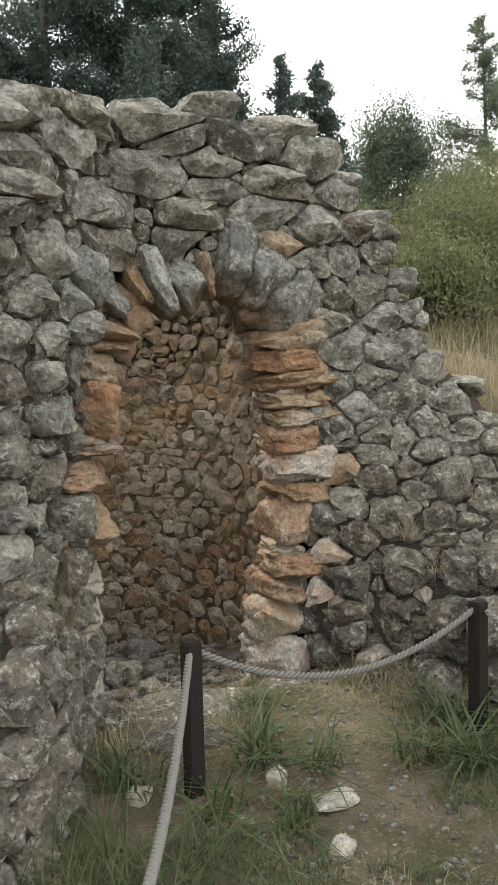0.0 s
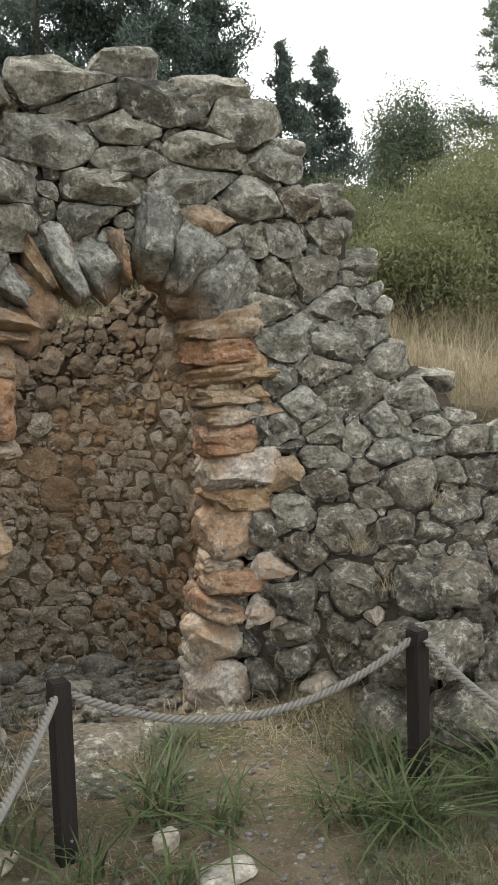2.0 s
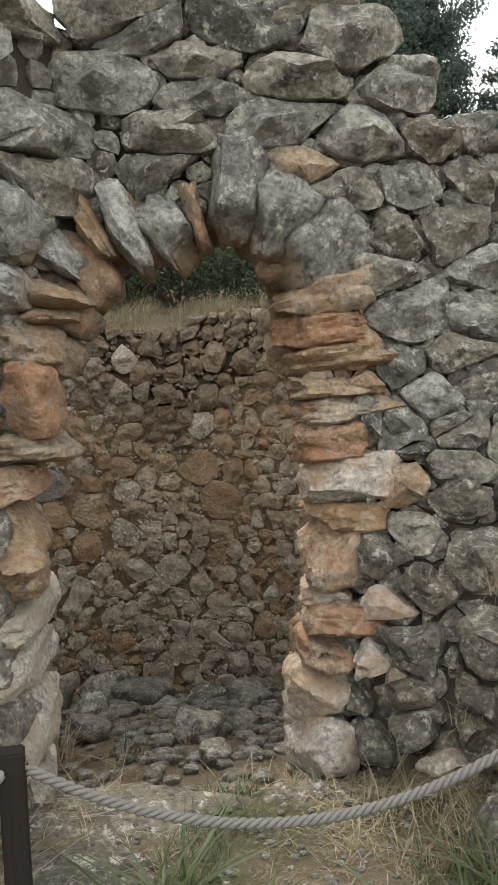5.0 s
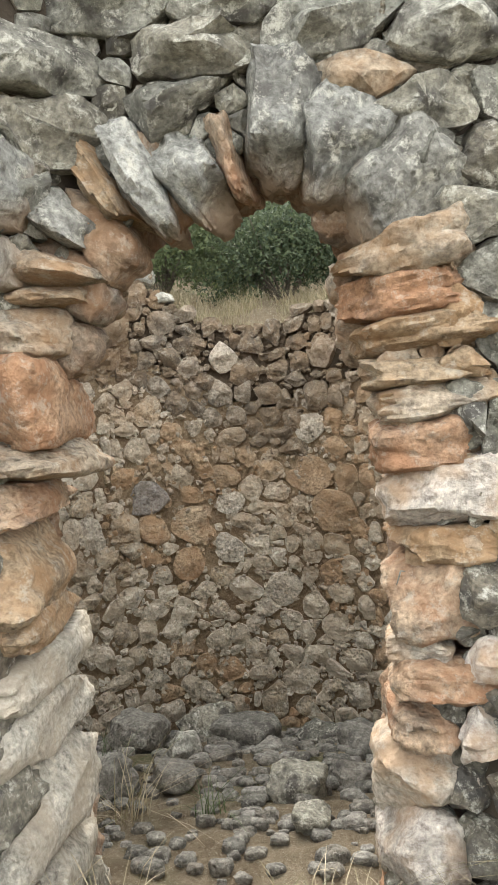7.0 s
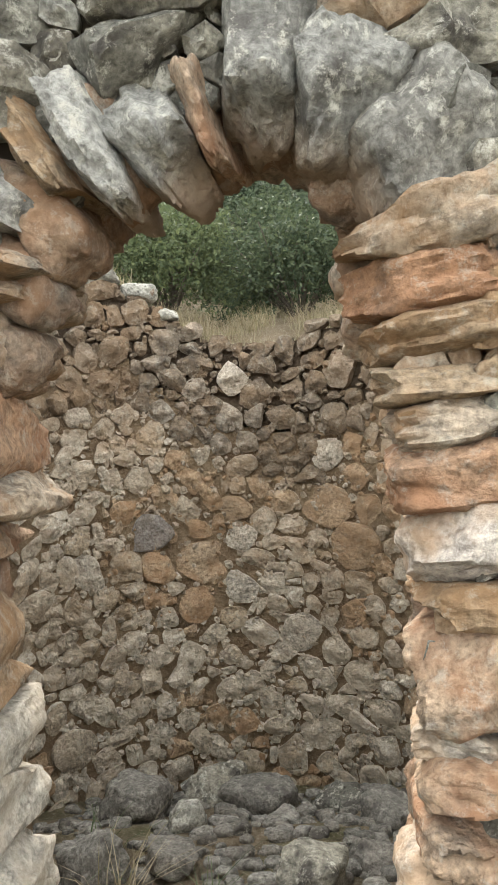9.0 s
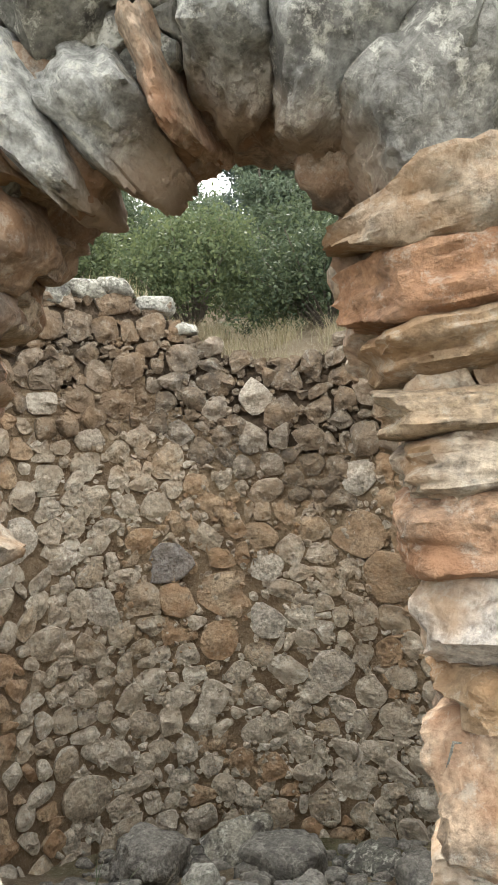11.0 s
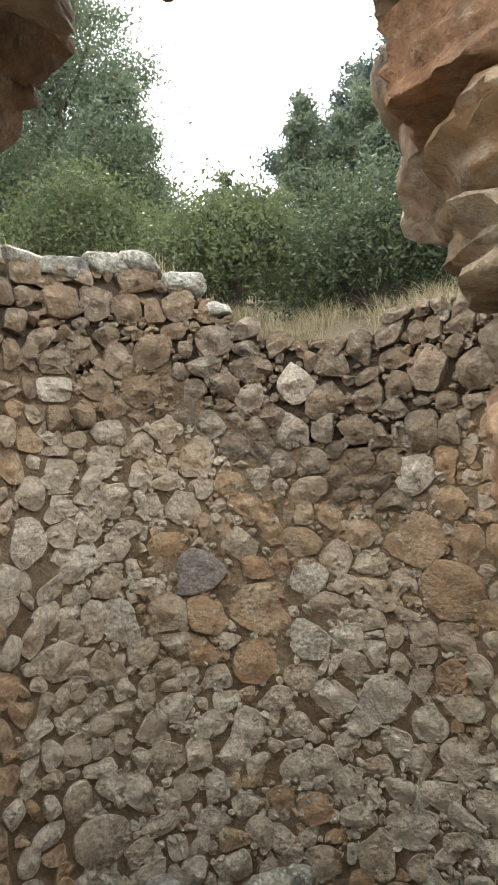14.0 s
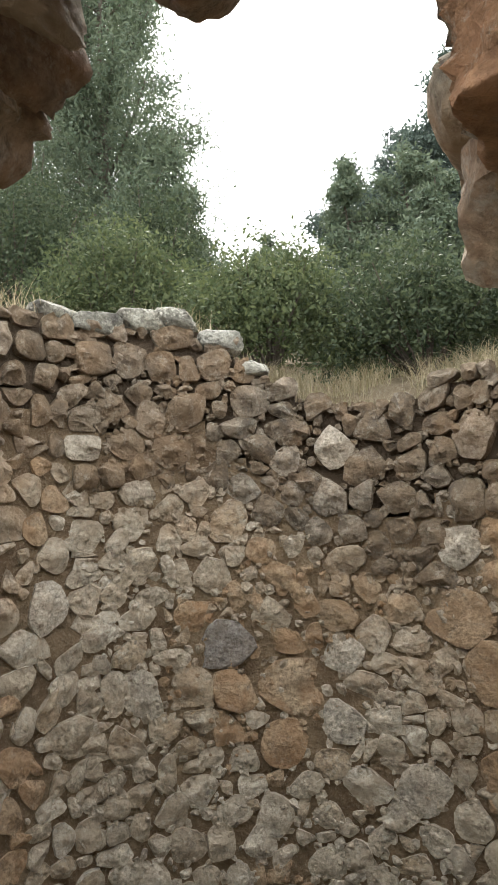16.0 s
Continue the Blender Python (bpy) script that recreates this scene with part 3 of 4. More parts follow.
P1, P2 = (-0.49, -1.37), (0.985, -1.35)
P0, P3 = (-1.12, -3.05), (1.22, -2.55)
for x, y, h in ((*P1, 0.71), (*P2, 0.70), (*P0, 0.70), (*P3, 0.70)):
    z = ground_z(x, y)
    rope_post(x, y, z - 0.01, h - z)
rope((P1[0] + 0.03, P1[1], 0.65), (P2[0] - 0.03, P2[1], 0.65), 0.205)
rope((P1[0] - 0.02, P1[1] - 0.04, 0.65), (P0[0] + 0.01, P0[1] + 0.04, 0.64), 0.10)
rope((P2[0] + 0.02, P2[1] - 0.04, 0.65), (P3[0], P3[1] + 0.04, 0.64), 0.16)


# ---------------------------------------------------------------- plants
def leaf_quads(points, length, width, up=0.0):
    """Small folded leaf blades at the points, turned at random."""
    n = len(points)
    d = rng.normal(0, 1, (n, 3))
    d[:, 2] += up
    d /= np.linalg.norm(d, axis=1)[:, None]
    s = np.cross(d, rng.normal(0, 1, (n, 3)))
    s /= np.linalg.norm(s, axis=1)[:, None] + 1e-9
    ln, wd = length * rng.uniform(0.6, 1.4, (n, 1)), width * rng.uniform(0.6, 1.4, (n, 1))
    v = np.stack([points - d * ln / 2, points + s * wd / 2, points + d * ln / 2, points - s * wd / 2], 1).reshape(-1, 3)
    f = np.arange(4 * n).reshape(n, 4)
    return v, f


def limb(va, fa, pts, r0, r1, sides=6):
    """A tapered, bent limb through the points."""
    base = len(va)
    for i, p in enumerate(pts):
        r = r0 + (r1 - r0) * i / (len(pts) - 1)
        tan = (pts[min(i + 1, len(pts) - 1)] - pts[max(i - 1, 0)]).normalized()
        x = tan.orthogonal().normalized()
        y = tan.cross(x)
        for k in range(sides):
            w = 2 * math.pi * k / sides
            va.append(tuple(p + (x * math.cos(w) + y * math.sin(w)) * r))
    for i in range(len(pts) - 1):
        for k in range(sides):
            j = (k + 1) % sides
            fa.append((base + i * sides + k, base + i * sides + j, base + (i + 1) * sides + j, base + (i + 1) * sides + k))


def conifer(x, y, height, radius, mat, bare=0.06, leaves=9000, droop=-0.15, leaf=0.09, label="", open_crown=1.0):
    """A trunk with whorls of limbs and needle sprays along them."""
    z = ground_z(x, y) - 0.1
    tree = tagged(new("conifer_tree"), label, "tree", "trees round the kiln")
    tree.matrix_world = pose(x, y, z)
    va, fa, pts = [], [], []
    lean = Vector((rng.normal(0, 0.02), rng.normal(0, 0.02), 1))
    limb(va, fa, [lean * (height * t) + Vector((0.05 * math.sin(6 * t + x), 0.05 * math.cos(5 * t), 0)) for t in np.linspace(0, 0.97, 9)], 0.011 * height, 0.003 * height, 8)
    count = int(height * 11 * open_crown)
    for i in range(count):
        t = bare + (1 - bare) * (i + rng.uniform(0, 1)) / count
        reach = radius * (1 - t) ** 0.7 * rng.uniform(0.5, 1.15) + 0.06
        ang = rng.uniform(0, 2 * math.pi)
        out = Vector((math.cos(ang), math.sin(ang), 0))
        start = lean * (height * t)
        rise = droop + rng.uniform(-0.1, 0.35)
        per = max(6, int(1.15 * leaves / count * min(2.2, reach / (0.5 * radius))))
        line = [start + out * reach * s + Vector((0, 0, reach * (rise * s + 0.25 * s * s))) for s in (0, 0.35, 0.7, 1)]
        limb(va, fa, line, 0.012 * reach + 0.008, 0.004, 4)
        s = rng.beta(2.0, 1.1, per)
        c = np.array(start) + np.outer(s, np.array(out) * reach) + np.outer(reach * (rise * s + 0.25 * s * s), (0, 0, 1))
        clump = np.repeat(rng.normal(0, 0.085 * reach + 0.025, (per // 8 + 1, 3)), 8, 0)[:per]
        pts.append(c + clump + rng.normal(0, 0.045, (per, 3)) * np.array((1, 1, 0.8)))
    mesh_object("trunk", va, fa, BARK, tree)
    v, f = leaf_quads(np.concatenate(pts), leaf, leaf * 0.32, 0.4)
    mesh_object("crown", v, f, mat, tree, shade=False)
    return tree


def bush(x, y, size, mat, leaves=9000, leaf=0.055, ratio=0.42, up=0.3, name="bush", label="", category="bush", sticks=14, z=None):
    """A shrub: bare stems from the ground and a ragged crown of leaf clumps."""
    z = ground_z(x, y) - 0.05 if z is None else z
    thing = tagged(new(name), label, category, "shrubs on the slope")
    thing.matrix_world = pose(x, y, z)
    sx, sy, sz = size
    va, fa, centres = [], [], []
    for _ in range(sticks):
        a, r = rng.uniform(0, 2 * math.pi), rng.uniform(0.2, 0.95)
        tip = Vector((math.cos(a) * r * sx * 0.5, math.sin(a) * r * sy * 0.5, sz * rng.uniform(0.55, 0.98) * (1 - 0.45 * r * r)))
        mid = tip * 0.5 + Vector((rng.normal(0, 0.08), rng.normal(0, 0.08), 0.1)) * sz * 0.3
        limb(va, fa, [Vector((0, 0, 0)), mid * 0.6, mid, tip], 0.014 * sz, 0.004, 5)
        centres += [tip, mid.lerp(tip, 0.6)]
    clumps = max(30, leaves // 110)
    u = rng.normal(0, 1, (clumps, 3))
    u /= np.linalg.norm(u, axis=1)[:, None]
    u[:, 2] = np.abs(u[:, 2]) * 1.6 - 0.85
    rad = rng.uniform(0.45, 1.0, (clumps, 1)) * np.array([[1 + 0.65 * noise.noise((q[0] * 2.2 + x, q[1] * 2.2 + y, q[2] * 2.2))] for q in u])
    c = u * rad * np.array((sx / 2, sy / 2, sz * 0.5)) + np.array((0, 0, sz * 0.5))
    c = np.concatenate([c, np.array([tuple(q) for q in centres])])
    c[:, 2] = np.maximum(c[:, 2], 0.06 * sz)
    per = leaves // len(c)
    spread = 0.085 * (sx * sy * sz) ** (1 / 3) + 0.03
    p = np.repeat(c, per, 0) + np.clip(rng.normal(0, spread, (len(c) * per, 3)), -1.1 * spread, 1.1 * spread)
    mesh_object("stem", va, fa, BARK, thing)
    v, f = leaf_quads(p, leaf, leaf * ratio, up)
    mesh_object("crown", v, f, mat, thing, shade=False)
    return thing


def blade_mesh(roots, height, width, lean, bend=0.6):
    """Curved grass blades: three segments each, tapering to a point."""
    n = len(roots)
    a = rng.uniform(0, 2 * math.pi, n)
    out = np.stack([np.cos(a), np.sin(a), np.zeros(n)], 1)
    side = np.stack([-np.sin(a), np.cos(a), np.zeros(n)], 1)
    h = (height * rng.uniform(0.5, 1.3, n))[:, None]
    ln = (lean * rng.uniform(0.2, 1.5, n))[:, None]
    rows = []
    for t, w in ((0, 1.0), (0.4, 0.85), (0.75, 0.55)):
        c = roots + out * h * ln * t ** 1.8 + np.array((0, 0, 1)) * h * (t - bend * ln * 0.5 * t * t)
        rows += [c - side * width * w / 2, c + side * width * w / 2]
    rows.append(roots + out * h * ln + np.array((0, 0, 1)) * h * (1 - bend * ln * 0.5))
    v = np.stack(rows, 1).reshape(-1, 3)
    k = np.arange(n)[:, None] * 7
    quads = np.concatenate([k + np.array([[0, 1, 3, 2]]), k + np.array([[2, 3, 5, 4]])])
    tris = k + np.array([[4, 5, 6]])
    return v, quads.tolist() + tris.tolist()


def tuft(x, y, count, height, width, mat, label, lean=0.9, spread=0.06, z=None, name="grass_tuft", category="grass"):
    z = ground_z(x, y) - 0.01 if z is None else z
    roots = np.stack([rng.normal(0, spread, count), rng.normal(0, spread, count), np.zeros(count)], 1)
    v, f = blade_mesh(roots, height, width, lean)
    return tagged(mesh_object(name, v, f, mat, None, pose(x, y, z), shade=False), label, category, "grass tufts")


# strap-leaved clumps beside the path
for x, y, n, h in ((0.78, -1.62, 70, 0.34), (0.62, -1.42, 40, 0.28), (-0.12, -1.18, 60, 0.32), (0.12, -1.4, 34, 0.26), (-0.42, -1.55, 40, 0.24),
                   (1.25, -1.62, 50, 0.34), (-0.75, -1.25, 50, 0.3), (0.95, -1.15, 36, 0.24), (-0.2, -1.75, 36, 0.2)):
    tuft(x, y, n, h, 0.013, GRASS, "clump of green strap-leaved grass growing in brown soil", 1.6)
for x, y, n, h in ((0.78, -0.62, 60, 0.2), (1.0, -0.98, 60, 0.26), (0.5, -0.42, 50, 0.13), (0.9, -0.85, 50, 0.22), (-0.5, -0.5, 60, 0.2), (-0.72, -0.95, 70, 0.24), (0.2, -0.25, 40, 0.1)):
    tuft(x, y, n, h, 0.004, STRAW, "tuft of dry yellow grass at the foot of the wall", 1.3, 0.09)


for x, y, n, h in ((-1.0, 1.5, 40, 0.42), (-1.25, 1.9, 26, 0.3), (-0.55, 1.5, 24, 0.22)):
    tuft(x, y, n, h, 0.006, GRASS if n < 40 else STRAW, "thin arching grass on the chamber floor", 1.5)


for x, y, n, h in ((-1.02, -1.95, 60, 0.26), (-0.8, -2.05, 50, 0.22), (-0.62, -1.85, 50, 0.24), (-0.95, -1.7, 40, 0.3), (-0.3, -2.2, 40, 0.18)):
    tuft(x, y, n, h, 0.006, GRASS, "long thin green grass beside the wing wall", 1.2, 0.1)
for x, z, n, h in ((1.22, 0.80, 50, 0.26), (1.3, 0.62, 40, 0.2), (1.75, 1.0, 30, 0.2), (-0.95, 1.0, 30, 0.16), (0.85, 0.12, 30, 0.14), (1.05, 0.3, 30, 0.16)):
    tuft(x, front_y(x, z) - 0.06, n, h, 0.003, STRAW, "dry grass hanging from a joint in the stone wall", 2.2, 0.03, z)


def scatter(count, x0, x1, y0, y1, keep):
    p = np.stack([rng.uniform(x0, x1, count), rng.uniform(y0, y1, count)], 1)
    p = [q for q in p if keep(*q)]
    return np.array([(x, y, ground_z(x, y) - 0.005) for x, y in p])


def open_soil(x, y):
    if x < -0.95 and y > -1.6:
        return True
    return noise.noise((x * 0.9 + 5, y * 0.9, 0)) > -0.12 and not (-0.05 < x - 0.22 * (y + 1.5) < 0.6 and noise.noise((x * 3, y * 3, 2)) < 0.3)


v, f = blade_mesh(scatter(26000, -1.5, 2.2, -4.2, -0.3, open_soil), 0.085, 0.005, 1.3)
tagged(mesh_object("short_grass", v, f, GRASS, shade=False), "short green grass on the trodden soil", "grass", kind="stuff")
v, f = blade_mesh(np.concatenate([scatter(9000, -1.3, 1.8, -3.6, -0.1, lambda x, y: noise.noise((x * 2, y * 2, 8)) > 0), scatter(2600, 0.45, 1.4, -1.2, -0.3, lambda x, y: noise.noise((x * 3, y * 3, 18)) > -0.1)]), 0.06, 0.003, 2.0)
tagged(mesh_object("dead_grass", v, f, STRAW, shade=False), "matted dead grass on the ground", "grass", kind="stuff")

# dry grass on the broken top of the chamber wall and on the slope behind it
pts = []
for _ in range(6500):
    a, r = radians(rng.uniform(35, 175)), rng.uniform(KR + 0.03, KR + 0.8)
    x, y = KX + r * math.cos(a), KY + r * math.sin(a)
    if noise.noise((x * 1.6, y * 1.6, 4)) > -0.25:
        pts.append((x, y, max(ring_top(x, y) - 0.1, ground_z(x, y) - 0.02) if r < KR + 0.28 else ground_z(x, y) - 0.02))
v, f = blade_mesh(np.array(pts), 0.21, 0.004, 0.7)
tagged(mesh_object("dry_grass", v, f, STRAW, shade=False), "dry yellow grass along the broken wall top", "grass", kind="stuff")
v, f = blade_mesh(scatter(7000, 1.9, 5.5, -0.1, 4.5, lambda x, y: noise.noise((x, y, 6)) > -0.2 and math.hypot(x - KX, y - KY) > 2.3), 0.42, 0.006, 1.0)
tagged(mesh_object("dry_grass", v, f, STRAW, shade=False), "long dry grass on the slope beside the kiln", "grass", kind="stuff")

v, f = blade_mesh(scatter(11000, -3.4, 2.6, 4.1, 5.4, lambda x, y: math.hypot(x - KX, y - KY) > 2.1 and noise.noise((x * 2.5, y * 2.5, 11)) > 0.0), 0.19, 0.005, 1.3)
tagged(mesh_object("slope_grass", v, f, STRAW, shade=False), "dry grass on the slope behind the chamber", "grass", kind="stuff")

# trees behind the front wall, seen over its top
DARK_LABEL = "tall dark green conifer behind the ruined kiln"
for x, y, h, r, n in ((0.9, 12.0, 9.5, 1.9, 60000), (2.3, 11.5, 9.5, 2.0, 64000), (3.6, 12.0, 9.0, 1.9, 60000), (4.6, 12.8, 7.5, 1.5, 34000), (5.4, 11.5, 4.2, 1.1, 16000), (6.7, 12.4, 4.3, 1.1, 18000), (-0.2, 11.0, 4.6, 1.6, 34000)):
    conifer(x, y, h, r, HAZED_PINE, leaves=n, label=DARK_LABEL, bare=0.15, leaf=0.1)
# trees behind the chamber, tall to one side of a gap of sky and lower beyond it
for x, y, h, r, n in ((-1.3, 12.5, 3.9, 1.5, 26000), (-2.3, 12.6, 2.5, 1.2, 14000), (-3.5, 12.0, 2.0, 1.2, 12000), (-6.6, 11.6, 9.5, 2.6, 66000), (-5.1, 9.4, 7.2, 2.2, 64000), (-1.9, 11.6, 3.3, 1.3, 24000), (-0.8, 10.6, 3.4, 1.3, 24000), (-8.8, 11.0, 8.0, 2.4, 16000), (-3.9, 8.6, 3.0, 1.4, 22000), (-1.6, 9.2, 2.7, 1.1, 16000), (-0.9, 9.6, 2.9, 1.1, 16000), (-0.35, 9.0, 2.4, 1.0, 14000)):
    # the paler needles put haze into the colour of the nearer and left-hand trees
    conifer(x, y, h, r, HAZED_PINE if x > -3 and y > 10 else PALE_PINE, leaves=n, label=DARK_LABEL, leaf=0.08)
conifer(13.4, 15.0, 6.6, 2.3, PALE_PINE, 0.1, 34000, label="tall pale pine on the slope")
bush(12.8, 19.0, (3.6, 3.2, 4.6), PALE_PINE, 34000, 0.1, name="round_pine_tree", label="round-crowned pale pine on the far slope", category="tree", sticks=10)
# big shrubs on the right slope and behind the chamber
for x, y, s, n in ((5.2, 4.6, (3.0, 3.0, 1.7), 44000), (7.0, 6.2, (3.6, 3.4, 2.3), 44000), (4.6, 7.4, (2.4, 2.4, 1.5), 14000), (7.6, 3.6, (3.0, 3.0, 2.4), 30000), (9.8, 8.6, (4.6, 4, 3.0), 26000), (3.8, 3.4, (1.6, 1.6, 1.2), 12000), (4.5, 3.9, (2.2, 1.8, 1.1), 16000), (5.9, 3.6, (2.2, 1.8, 1.4), 16000)):
    bush(x, y, s, OLIVE, n, 0.065, 0.26, 0.9, label="large olive-green shrub on the grassy slope", sticks=30)
for x, y, s, n, mat in ((-1.5, 5.2, (1.5, 1.3, 1.2), 15000, LIGHT_BUSH), (-0.3, 5.25, (1.5, 1.2, 1.1), 13000, BUSH), (0.9, 5.3, (1.6, 1.3, 1.3), 13000, BUSH), (-2.8, 5.4, (1.6, 1.5, 1.45), 16000, LIGHT_BUSH), (2.1, 6.0, (2.0, 1.8, 1.5), 13000, BUSH), (-4.4, 6.2, (2.2, 2.0, 2.3), 20000, BUSH),
                        (-0.8, 7.2, (1.3, 1.3, 1.5), 12000, BUSH), (-2.1, 7.6, (1.5, 1.4, 1.2), 13000, LIGHT_BUSH), (0.5, 7.6, (1.6, 1.4, 1.6), 13000, BUSH), (-3.5, 7.4, (1.6, 1.6, 2.2), 16000, BUSH), (-5.4, 7.6, (2.0, 2.0, 3.0), 16000, BUSH)):
    bush(x, y, s, mat, int(n * 1.3), 0.045, label="leafy green bush behind the chamber wall", sticks=18)

# shrubs on the distant slope
pts = []
for _ in range(420):
    x, y = rng.uniform(-30, 70), rng.uniform(22, 75)
    s = rng.uniform(0.6, 1.8)
    q = rng.normal(0, 1, (26, 3))
    q /= np.linalg.norm(q, axis=1)[:, None]
    pts.append(q * np.array((s, s, s * 0.7)) * rng.uniform(0.5, 1, (26, 1)) + np.array((x, y, ground_z(x, y) + s * 0.4)))
v, f = leaf_quads(np.concatenate(pts), 0.7, 0.45, 0.3)
tagged(mesh_object("far_scrub", v, f, OLIVE, shade=False), "scrub covering the distant hillside", "scrub", kind="stuff")


# ---------------------------------------------------------------- loose stones
def loose(name, x, y, size, mat, label, rot=(0, 0, 0), sink=0.25, group="loose stones", rough=0.15, k=9):
    return tagged(boulder(name, (x, y, ground_z(x, y) + size[2] * (0.5 - sink)), size, mat, None, rot, 4.0, rough, k, 7), label, "stone", group)


for x, y, s, mat in ((-0.13, -1.42, (0.11, 0.09, 0.10), CHALK), (0.03, -1.68, (0.2, 0.12, 0.05), CHALK), (0.7, -1.55, (0.07, 0.05, 0.04), CHALK), (0.53, -0.42, (0.045, 0.04, 0.035), CHALK),
                     (-0.72, -1.32, (0.12, 0.09, 0.07), CHALK), (0.95, -1.62, (0.12, 0.08, 0.05), CHALK), (-0.1, -2.0, (0.12, 0.08, 0.09), CHALK)):
    loose("loose_stone", x, y, s, mat, "pale limestone lying on the soil", (0, 0, rng.uniform(0, 180)))
for x, y, s in ((-0.28, -0.58, (1.15, 0.5, 0.3)), (-0.42, -0.84, (0.6, 0.3, 0.2)), (0.38, -0.45, (0.4, 0.26, 0.2))):
    loose("threshold_stone", x, y, s, ROUGH, "flat worn limestone slab in the doorway's threshold", (0, 0, rng.uniform(-15, 15)), 0.88, "threshold slabs", 0.24, 14)
for x, y, s in ((-0.95, 2.5, (0.22, 0.2, 0.2)), (-1.25, 1.8, (0.34, 0.28, 0.28)), (-0.88, 1.95, (0.36, 0.25, 0.2)), (-0.12, 1.85, (0.34, 0.3, 0.26)), (-0.4, 2.7, (0.24, 0.15, 0.1)), (0.15, 2.1, (0.3, 0.25, 0.18)),
                (-1.3, 1.3, (0.25, 0.2, 0.18)), (-0.6, 3.1, (0.5, 0.4, 0.3)), (0.25, 2.7, (0.34, 0.3, 0.24)), (-1.4, 2.9, (0.45, 0.4, 0.3)), (-0.1, 3.3, (0.4, 0.3, 0.25)), (-1.0, 3.4, (0.5, 0.35, 0.35)), (0.0, 1.4, (0.22, 0.2, 0.14))):
    loose("fallen_stone", x, y, s, RUBBLE if rng.random() < 0.7 else GREY, "fallen limestone block on the chamber floor", (rng.uniform(-15, 15), rng.uniform(-15, 15), rng.uniform(0, 180)), 0.25, "fallen blocks")
va, fa = [], []
for x, y, lo, hi in [(rng.uniform(-2.0, 0.9), rng.uniform(0.9, 3.9), 0.03, 0.12) for _ in range(700)] + [(rng.uniform(-0.7, 1.5), rng.uniform(-3.0, -0.3), 0.008, 0.03) for _ in range(1300)]:
    if math.hypot(x - KX, y - KY) > 1.85 and y > 0:
        continue
    s = rng.uniform(lo, hi) * np.array((1.2, 0.9, 0.7))
    v, f = boulder_mesh(s, 3.5, 0.15, 4, 4)
    base = len(va)
    va.extend((v + np.array((x, y, ground_z(x, y) + s[2] * 0.15))).tolist())
    fa.extend([tuple(base + k for k in q) for q in f])
tagged(mesh_object("gravel", va, fa, RUBBLE), "gravel and rubble scattered on the ground", "gravel", kind="stuff")
# boulders heaped against the wall beside the barrier
for x, y, z, s in ((1.32, -1.02, 0.46, (0.36, 0.36, 0.3)), (1.36, -1.12, 0.16, (0.42, 0.4, 0.3)), (1.68, -1.0, 0.3, (0.36, 0.4, 0.36)), (1.05, -0.9, 0.1, (0.26, 0.26, 0.26)), (1.62, -0.78, 0.68, (0.32, 0.3, 0.26)),
                   (1.95, -1.05, 0.62, (0.4, 0.4, 0.3)), (1.75, -1.25, 0.05, (0.45, 0.4, 0.28)), (2.1, -1.1, 0.25, (0.4, 0.4, 0.4)), (1.42, -1.72, 0.02, (0.36, 0.3, 0.2)), (2.35, -1.1, 0.7, (0.4, 0.4, 0.3)), (1.2, -0.8, 0.42, (0.26, 0.26, 0.22)), (1.42, -0.95, 0.72, (0.24, 0.24, 0.2)), (1.15, -1.05, 0.04, (0.22, 0.2, 0.16)), (1.9, -0.95, 0.92, (0.3, 0.3, 0.22))):
    tagged(boulder("boulder", (x, y, z), [0.88 * c for c in s], ROUGH, None, (rng.uniform(-12, 12), rng.uniform(-12, 12), rng.uniform(0, 180)), 4.0, 0.2, 14, 8), "rough lichened limestone boulder heaped at the wall's foot", "boulder", "heaped boulders")

# ---------------------------------------------------------------- dressed stones of the doorway
# right jamb: height, overhang into the doorway, width, tone
RIGHT = [(0.25, 0.0, 0.3, ROUGH), (0.25, 0.02, 0.26, PALE), (0.24, 0.04, 0.36, PALE), (0.15, 0.0, 0.22, RUST), (0.15, -0.02, 0.34, RUST), (0.09, 0.0, 0.22, PALE), (0.25, 0.0, 0.42, RUST),
         (0.11, 0.0, 0.34, TAN), (0.21, 0.0, 0.42, PALE), (0.15, 0.02, 0.3, RUST), (0.11, 0.0, 0.46, TAN), (0.10, 0.03, 0.40, TAN), (0.12, 0.02, 0.44, TAN), (0.13, 0.05, 0.4, RUST)]
z = -0.35
for h, over, w, mat in RIGHT:
    w *= rng.uniform(0.9, 1.2)
    edge = float(np.interp(z + h / 2, [p[1] for p in DOOR[:9:-1]], [p[0] for p in DOOR[:9:-1]])) - over
    boulder("stone", (edge + w / 2, front_y(edge + w / 2, z + h / 2) * 0.5 + 0.13, z + h / 2), (w, 0.40 - front_y(edge + w / 2, z + h / 2), h * 1.2), mat, wall_front, (rng.uniform(-3, 3), rng.uniform(-5, 5), rng.uniform(-7, 7)), 5.0, 0.15, 14, 5)
    z += h
LEFT = [(0.25, 0.0, 0.3, ROUGH), (0.26, 0.0, 0.3, CHALK), (0.30, 0.0, 0.26, CHALK), (0.24, -0.02, 0.3, CHALK), (0.18, 0.0, 0.26, CHALK), (0.12, 0.0, 0.26, TAN), (0.27, 0.0, 0.38, TAN), (0.14, -0.05, 0.3, RUST),
        (0.13, 0.04, 0.40, TAN), (0.28, -0.02, 0.36, RUST), (0.15, -0.02, 0.3, TAN), (0.11, 0.0, 0.3, TAN)]
z = -0.37
